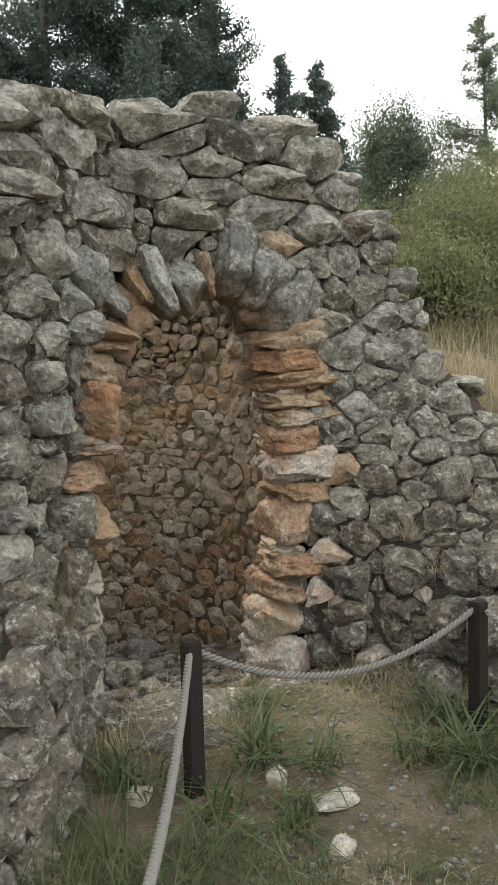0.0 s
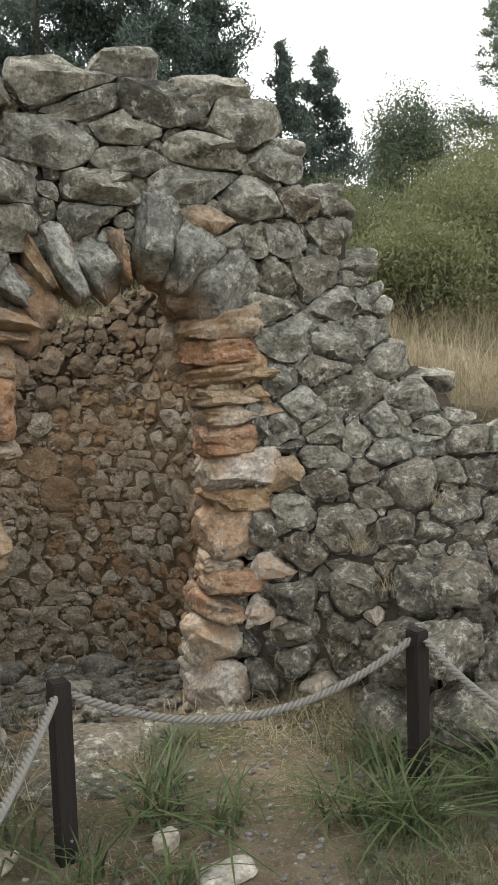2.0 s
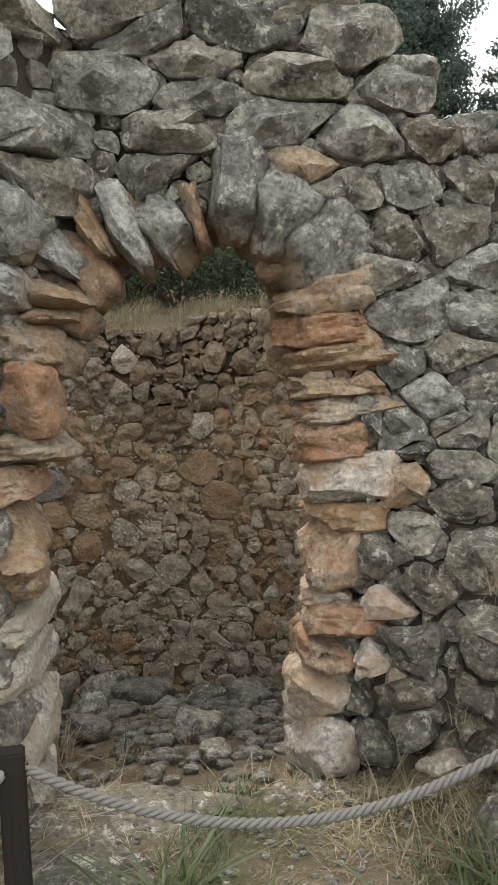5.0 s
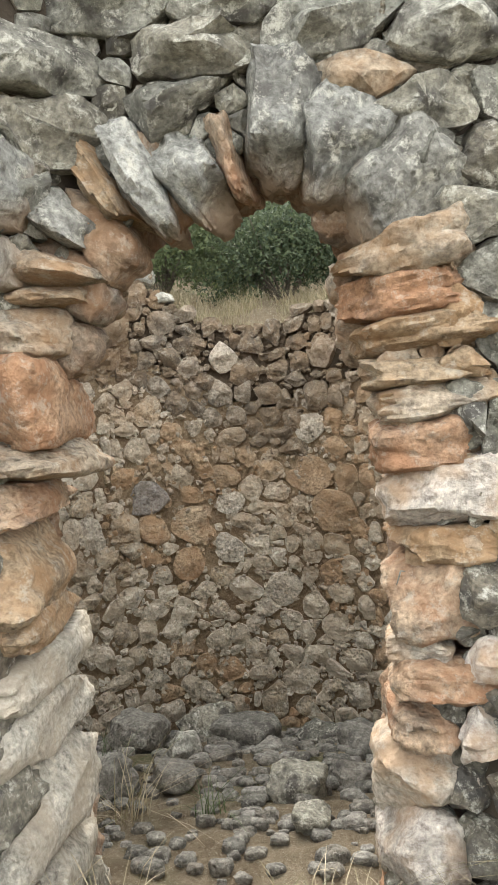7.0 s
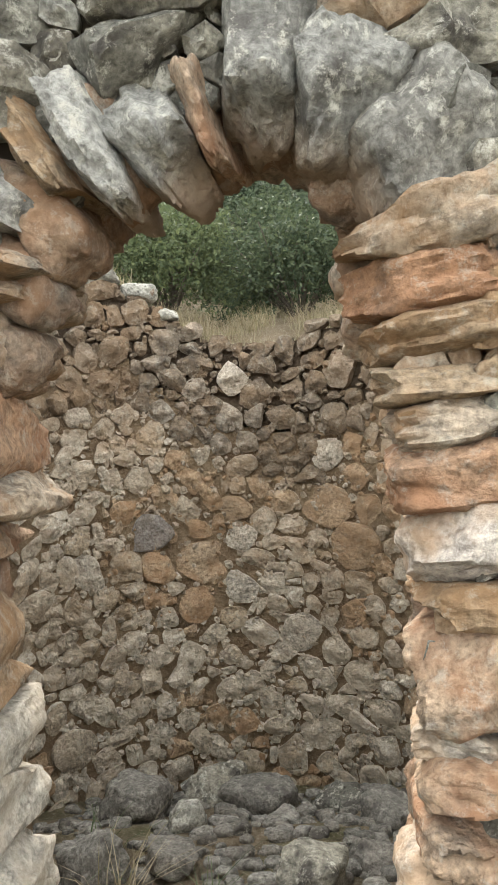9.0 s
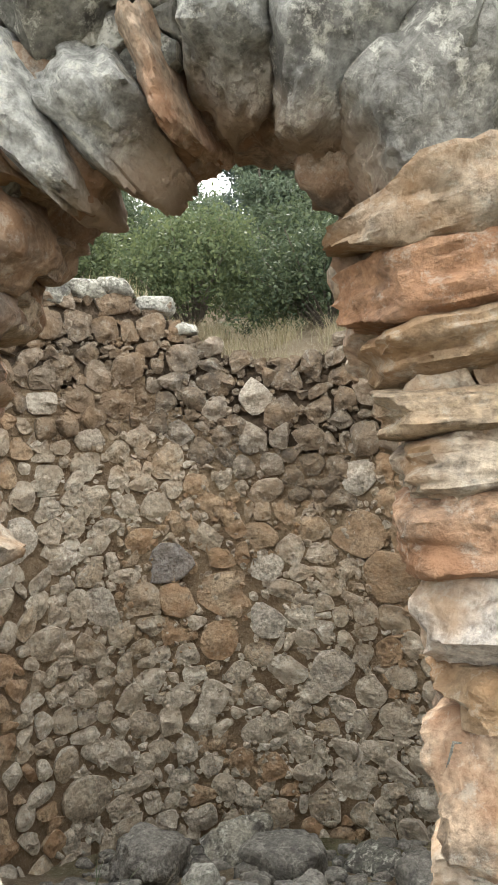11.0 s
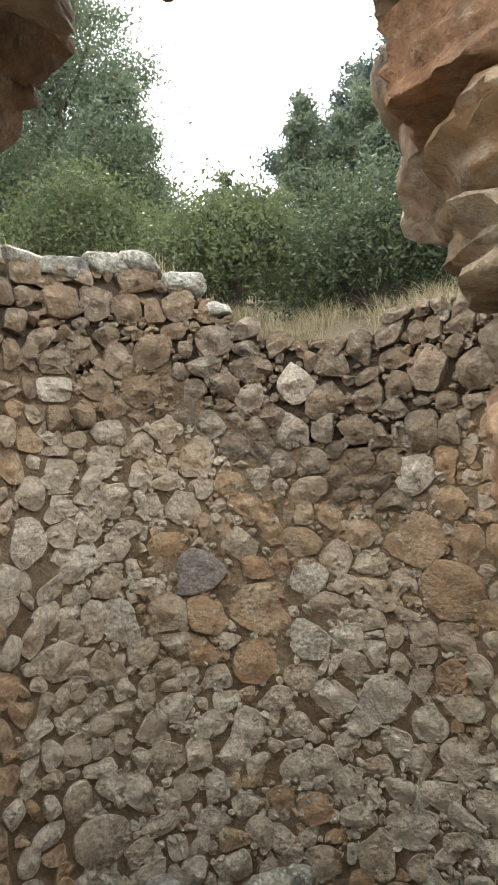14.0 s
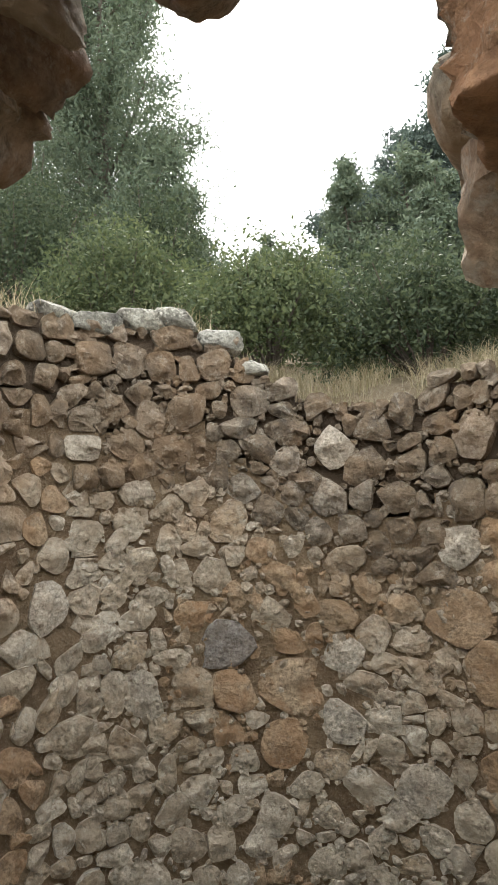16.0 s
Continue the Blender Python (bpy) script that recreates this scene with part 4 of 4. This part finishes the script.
for h, over, w, mat in LEFT:
    w *= rng.uniform(0.9, 1.2)
    edge = float(np.interp(z + h / 2, [p[1] for p in DOOR[:7]], [p[0] for p in DOOR[:7]])) + over
    boulder("stone", (edge - w / 2, front_y(edge - w / 2, z + h / 2) * 0.5 + 0.13, z + h / 2), (w, 0.40 - front_y(edge - w / 2, z + h / 2), h * 1.2), mat, wall_front, (rng.uniform(-3, 3), rng.uniform(-5, 5), rng.uniform(-4, 10)), 4.4, 0.13, 14, 5)
    z += h
# arch: x, z, width across, length along the radius, lean in degrees, tone
ARCH = [(-0.70, 2.34, 0.30, 0.30, 5, FIRED), (-0.74, 2.1, 0.2, 0.26, 70, FIRED), (-0.56, 2.06, 0.12, 0.34, 78, TAN), (-0.50, 2.22, 0.13, 0.30, 50, FIRED), (-0.38, 2.35, 0.11, 0.34, 30, TAN), (-0.26, 2.36, 0.15, 0.42, 26, FIRED), (-0.09, 2.36, 0.17, 0.36, 33, FIRED),
        (0.05, 2.40, 0.09, 0.26, 20, RUST), (0.20, 2.50, 0.25, 0.40, -4, FIRED), (0.41, 2.38, 0.24, 0.34, -30, FIRED), (0.58, 2.24, 0.28, 0.36, -58, FIRED), (0.58, 2.05, 0.17, 0.42, -80, TAN)]
for x, z, w, l, lean, mat in ARCH:
    boulder("arch_stone", (x, front_y(x, z) + 0.14, z), (w * 1.15, 0.5, l * 1.08), mat, wall_front, (rng.uniform(-5, 5), -lean, rng.uniform(-6, 6)), 4.0, 0.15, 14, 7, taper=0.3)
# reddened stones of the vault behind the face
for x, z, w, l, lean in ((-0.60, 1.86, 0.22, 0.36, 80), (-0.50, 2.06, 0.22, 0.36, 60), (-0.36, 2.22, 0.2, 0.36, 40), (-0.2, 2.33, 0.2, 0.34, 22), (-0.03, 2.40, 0.22, 0.34, 10), (0.17, 2.45, 0.22, 0.32, 0),
                         (0.37, 2.37, 0.22, 0.34, -35), (0.49, 2.2, 0.22, 0.34, -65), (0.51, 2.0, 0.22, 0.34, -85)):
    for y in (0.02, 0.4):
        wide = 0.17 if y > 0.3 and x < -0.1 else 0.0   # the vault opens wider behind its left haunch
        boulder("arch_stone", (x + rng.normal(0, 0.015) - (0.04 if x < -0.3 else 0) - wide, y + (0.14 if x > -0.1 and y < 0.3 else 0) - 0.3 * wide, z + rng.normal(0, 0.015) + 0.5 * wide + (0.0 if x < -0.1 else 0.07 if y > 0.3 else 0.03)), (w, 0.3, l * (1 + wide)), DULL_BROWN, wall_front, (rng.uniform(-6, 6), -lean + rng.uniform(-6, 6), 0), 3.8, 0.15, 9)
for z in (0.1, 0.36, 0.62, 0.88, 1.12):
    boulder("stone", (-0.84 - 0.03 * z, -0.36 - 0.06 * z, z), (0.34, 0.36, 0.3), ROUGH, wall_front, (rng.uniform(-6, 6), rng.uniform(-6, 6), rng.uniform(-20, 20)), 4.2, 0.15, 14, 8)
# inner half of the jambs, behind the dressed stones
for side, line in ((1, THROAT_RIGHT), (-1, THROAT_LEFT)):
    z = -0.5
    while z < 2.02:
        h = rng.uniform(0.09, 0.2)
        edge = float(np.interp(z + h / 2, [p[1] for p in line], [p[0] for p in line])) + side * rng.uniform(-0.02, 0.03)
        boulder("stone", (edge + side * 0.2, 0.34, z + h / 2), (0.42, rng.uniform(0.22, 0.34), h * 1.2), (RUST, TAN, CHALK, DULL_BROWN)[int(rng.integers(4))], wall_front, (rng.uniform(-4, 4), rng.uniform(-5, 5), rng.uniform(-8, 8)), 4.2, 0.13, 9)
        z += h


# ---------------------------------------------------------------- rubble of the walls
def front_pick(x, z):
    d = door_gap(x, z)[0]
    warm = float(smooth((0.62 - d) / 0.4)) * float(smooth((x - 0.2) / 0.4)) * float(smooth((z - 0.9) / 0.3)) * float(smooth((2.2 - z) / 0.3))
    if rng.random() < warm * 0.7:
        return TAN, 1.0
    if z < 1.2 and x > 0.6:
        return (PALE if rng.random() < 0.05 else ROUGH), 1.25
    return (ROUGH if rng.random() < 0.25 else GREY), 1.0


def front_cut(s):
    d, q = door_gap(*s)
    n = (q - s) / max(d, 1e-6)
    cap = [(np.array((0.0, 1.0)), front_top(s[0]) + 0.08)]
    return cap + ([(n, n @ q - collar(*s) * 0.92)] if d < 0.7 else [])


def flatten(v, back):
    """Height as the courses feel it: flatter stones above the arch."""
    real = np.array([-2.0, 1.2, 2.35, 2.6, 6.0])
    felt = np.array([0.0, 4.0, 5.7, 6.2, 14.0])
    return np.interp(v, felt, real) if back else np.interp(v, real, felt)


# stones of the face that stand out: x, z, width, height, tone
ABOVE = [(-0.29, 2.93, 0.58, 0.22, GREY), (0.10, 3.02, 0.24, 0.18, GREY), (0.44, 2.95, 0.32, 0.18, GREY), (0.10, 2.87, 0.20, 0.12, GREY), (0.28, 3.13, 0.41, 0.15, GREY), (0.39, 2.76, 0.44, 0.20, GREY), (0.68, 3.06, 0.19, 0.22, GREY),
         (1.00, 2.94, 0.30, 0.28, GREY), (0.76, 2.69, 0.27, 0.29, GREY), (1.10, 2.72, 0.17, 0.21, ROUGH), (0.98, 2.52, 0.23, 0.19, GREY), (0.67, 2.47, 0.25, 0.15, GREY), (0.48, 2.58, 0.31, 0.15, TAN), (-0.49, 2.72, 0.53, 0.18, GREY),
         (-0.02, 2.74, 0.49, 0.11, GREY), (-0.46, 2.53, 0.51, 0.17, GREY), (-0.10, 2.57, 0.22, 0.12, GREY), (1.19, 2.35, 0.25, 0.23, ROUGH), (0.88, 2.30, 0.22, 0.17, ROUGH)]
BESIDE = [(0.95, 1.97, 0.29, 0.23, GREY), (1.31, 1.95, 0.34, 0.15, GREY), (1.30, 1.65, 0.33, 0.23, ROUGH), (1.18, 1.28, 0.32, 0.15, GREY), (1.14, 1.15, 0.30, 0.15, ROUGH), (1.20, 0.94, 0.31, 0.26, ROUGH), (0.95, 1.01, 0.22, 0.14, GREY),
          (0.82, 0.71, 0.17, 0.12, PALE), (0.94, 0.12, 0.16, 0.10, PALE), (0.71, 0.46, 0.20, 0.14, PALE), (0.87, 0.56, 0.17, 0.14, ROUGH), (0.81, 0.31, 0.19, 0.14, ROUGH), (1.21, 1.78, 0.20, 0.10, ROUGH), (1.19, 0.59, 0.20, 0.18, ROUGH)]
# smaller stones low down, long flat ones above the arch
low = courses(-2.1, 3.3, -0.2, 1.25, 0.20, 0.155)
mid = courses(-2.1, 3.3, 1.27, 2.45, 0.235, 0.15)
top = courses(-2.1, 0.45, 2.5, 3.45, 0.42, 0.14, 0.2)
corner = courses(0.62, 2.6, 2.5, 3.45, 0.30, 0.18)
masonry(wall_front, np.concatenate([low, mid, top, corner]), flatten, front_place,
        lambda x, z: z < front_top(x) and not in_door(x, z) and door_gap(x, z)[0] > collar(x, z) * 0.75, front_pick, 0.115, 0.16, 0.007,
        lambda x, z: abs(x - 0.4) + 0.5 * abs(z - 1.6), front_cut, 22, 0.15, 300, 0.9, cuts=(0.12, 0.2), known=ABOVE + BESIDE)
# small stones wedged into the joints
masonry(wall_front, courses(-1.8, 3.0, -0.15, 3.3, 0.12, 0.09), 1.2, lambda x, z: front_place(x, z) @ pose(0, 0, -0.035),
        lambda x, z: z < front_top(x) - 0.12 and not in_door(x, z, 0.1), lambda x, z: (front_pick(x, z)[0], 1.0), 0.07, 0.05, 0.004, lambda x, z: 0.0, None, 9, 0.14, 0)
# large capstones along the broken top
for x, w, h in ((-1.05, 0.4, 0.16), (-0.65, 0.4, 0.18), (-0.28, 0.36, 0.15), (0.1, 0.42, 0.2), (0.55, 0.45, 0.2), (0.98, 0.34, 0.16), (1.3, 0.28, 0.22), (1.45, 0.26, 0.2), (1.62, 0.26, 0.2), (1.8, 0.26, 0.16), (2.06, 0.3, 0.16)):
    z = front_top(x) - 0.03
    boulder("stone", (x, front_y(x, z) + 0.2, z), (w, 0.5, h), GREY, wall_front, (rng.uniform(-6, 6), rng.uniform(-8, 8), rng.uniform(-8, 8)), 4, 0.12, 9)

R0 = KR


def ring_place(u, z):
    a = u / R0
    n = Vector((-math.cos(a), -math.sin(a), 0))
    return basis(Vector((KX, KY, z)) - n * (R0 - 0.012), n)


def ring_pick(u, z):
    a = u / R0
    t = ring_top(KX + math.cos(a), KY + math.sin(a))
    if z > t - 0.85 + 0.5 * noise.noise((u * 1.1, z * 1.3, 9.0)):
        return DARKSTONE, 1.9
    red = noise.noise((u * 0.8, z * 0.7, 5.0))
    return (OCHRE if red > 0.02 and rng.random() < 0.5 else INNER), 1.0


# stones of the chamber that stand out: bearing, height, width, height of the stone, tone
STANDING_OUT = [(98.8, 1.99, 0.28, 0.17, BRIGHT), (75.0, 1.37, 0.23, 0.19, BRIGHT), (72.2, 0.65, 0.39, 0.37, OCHRE), (77.4, 0.96, 0.43, 0.29, OCHRE), (118.8, 0.89, 0.37, 0.20, SLATE), (106.9, 0.57, 0.41, 0.26, OCHRE), (109.4, 0.28, 0.32, 0.26, OCHRE),
                (101.4, 0.35, 0.26, 0.22, BRIGHT), (134.4, 0.66, 0.23, 0.22, BRIGHT), (125.1, 0.63, 0.33, 0.24, INNER), (84.8, -0.01, 0.30, 0.24, BRIGHT), (84.4, -0.78, 0.27, 0.22, INNER), (151.0, 1.18, 0.21, 0.33, BRIGHT), (96.9, 0.0, 0.23, 0.21, INNER),
                (97.3, 0.81, 0.18, 0.15, BRIGHT), (145.4, 0.47, 0.34, 0.18, INNER), (133.3, 1.79, 0.21, 0.13, BRIGHT), (142.0, -0.62, 0.36, 0.28, INNER), (144.0, 2.09, 0.21, 0.12, BRIGHT)]
ring_seeds = courses(R0 * radians(-35), R0 * radians(215), -1.35, 3.0, 0.155, 0.115, 0.42)
masonry(wall_chamber, ring_seeds, 1.1, ring_place, lambda u, z: z < ring_top(KX + math.cos(u / R0), KY + math.sin(u / R0)), ring_pick, 0.036, 0.08, 0.009,
        lambda u, z: abs(u / R0 - radians(92)) * R0 + abs(z - 1.3),
        lambda q: [(np.array((0.0, 1.0)), ring_top(KX + math.cos(q[0] / R0), KY + math.sin(q[0] / R0)) + 0.05)], 16, 0.085, 300, 1.3, cuts=(0.16, 0.23), known=[(R0 * radians(a), z, w, h, tone) for a, z, w, h, tone in STANDING_OUT])
# crumbs of stone in the mortar
masonry(wall_chamber, courses(R0 * radians(48), R0 * radians(142), -1.0, 2.95, 0.062, 0.05, 0.4), 1.1, lambda u, z: ring_place(u, z) @ pose(0, 0, -0.004),
        lambda u, z: z < ring_top(KX + math.cos(u / R0), KY + math.sin(u / R0)) - 0.03 and rng.random() < 0.6, lambda u, z: (ring_pick(u, z)[0], 1.0), 0.026, 0.02, 0.006, lambda u, z: 0.0, None, 7, 0.16, 0)
for a, w, h in ((117, 0.3, 0.13), (111, 0.2, 0.1), (125, 0.3, 0.12), (132, 0.32, 0.14), (140, 0.34, 0.14), (147, 0.3, 0.14)):
    x, y = KX + (KR + 0.1) * math.cos(radians(a)), KY + (KR + 0.1) * math.sin(radians(a))
    boulder("stone", (x, y, ring_top(x, y) - 0.015), (w, 0.3, h * 1.15), GREY, wall_chamber, (0, rng.uniform(-8, 8), a - 90), 4, 0.12, 6)

masonry(wall_wing, courses(-0.1, 2.2, -0.15, 1.2, 0.2, 0.16), 1.1, wing_place, lambda u, z: z < wing_top(u) and u > 0.2, lambda u, z: (ROUGH, 1.0),
        0.085, 0.12, 0.0, lambda u, z: u, None, 22, 0.14, 200)
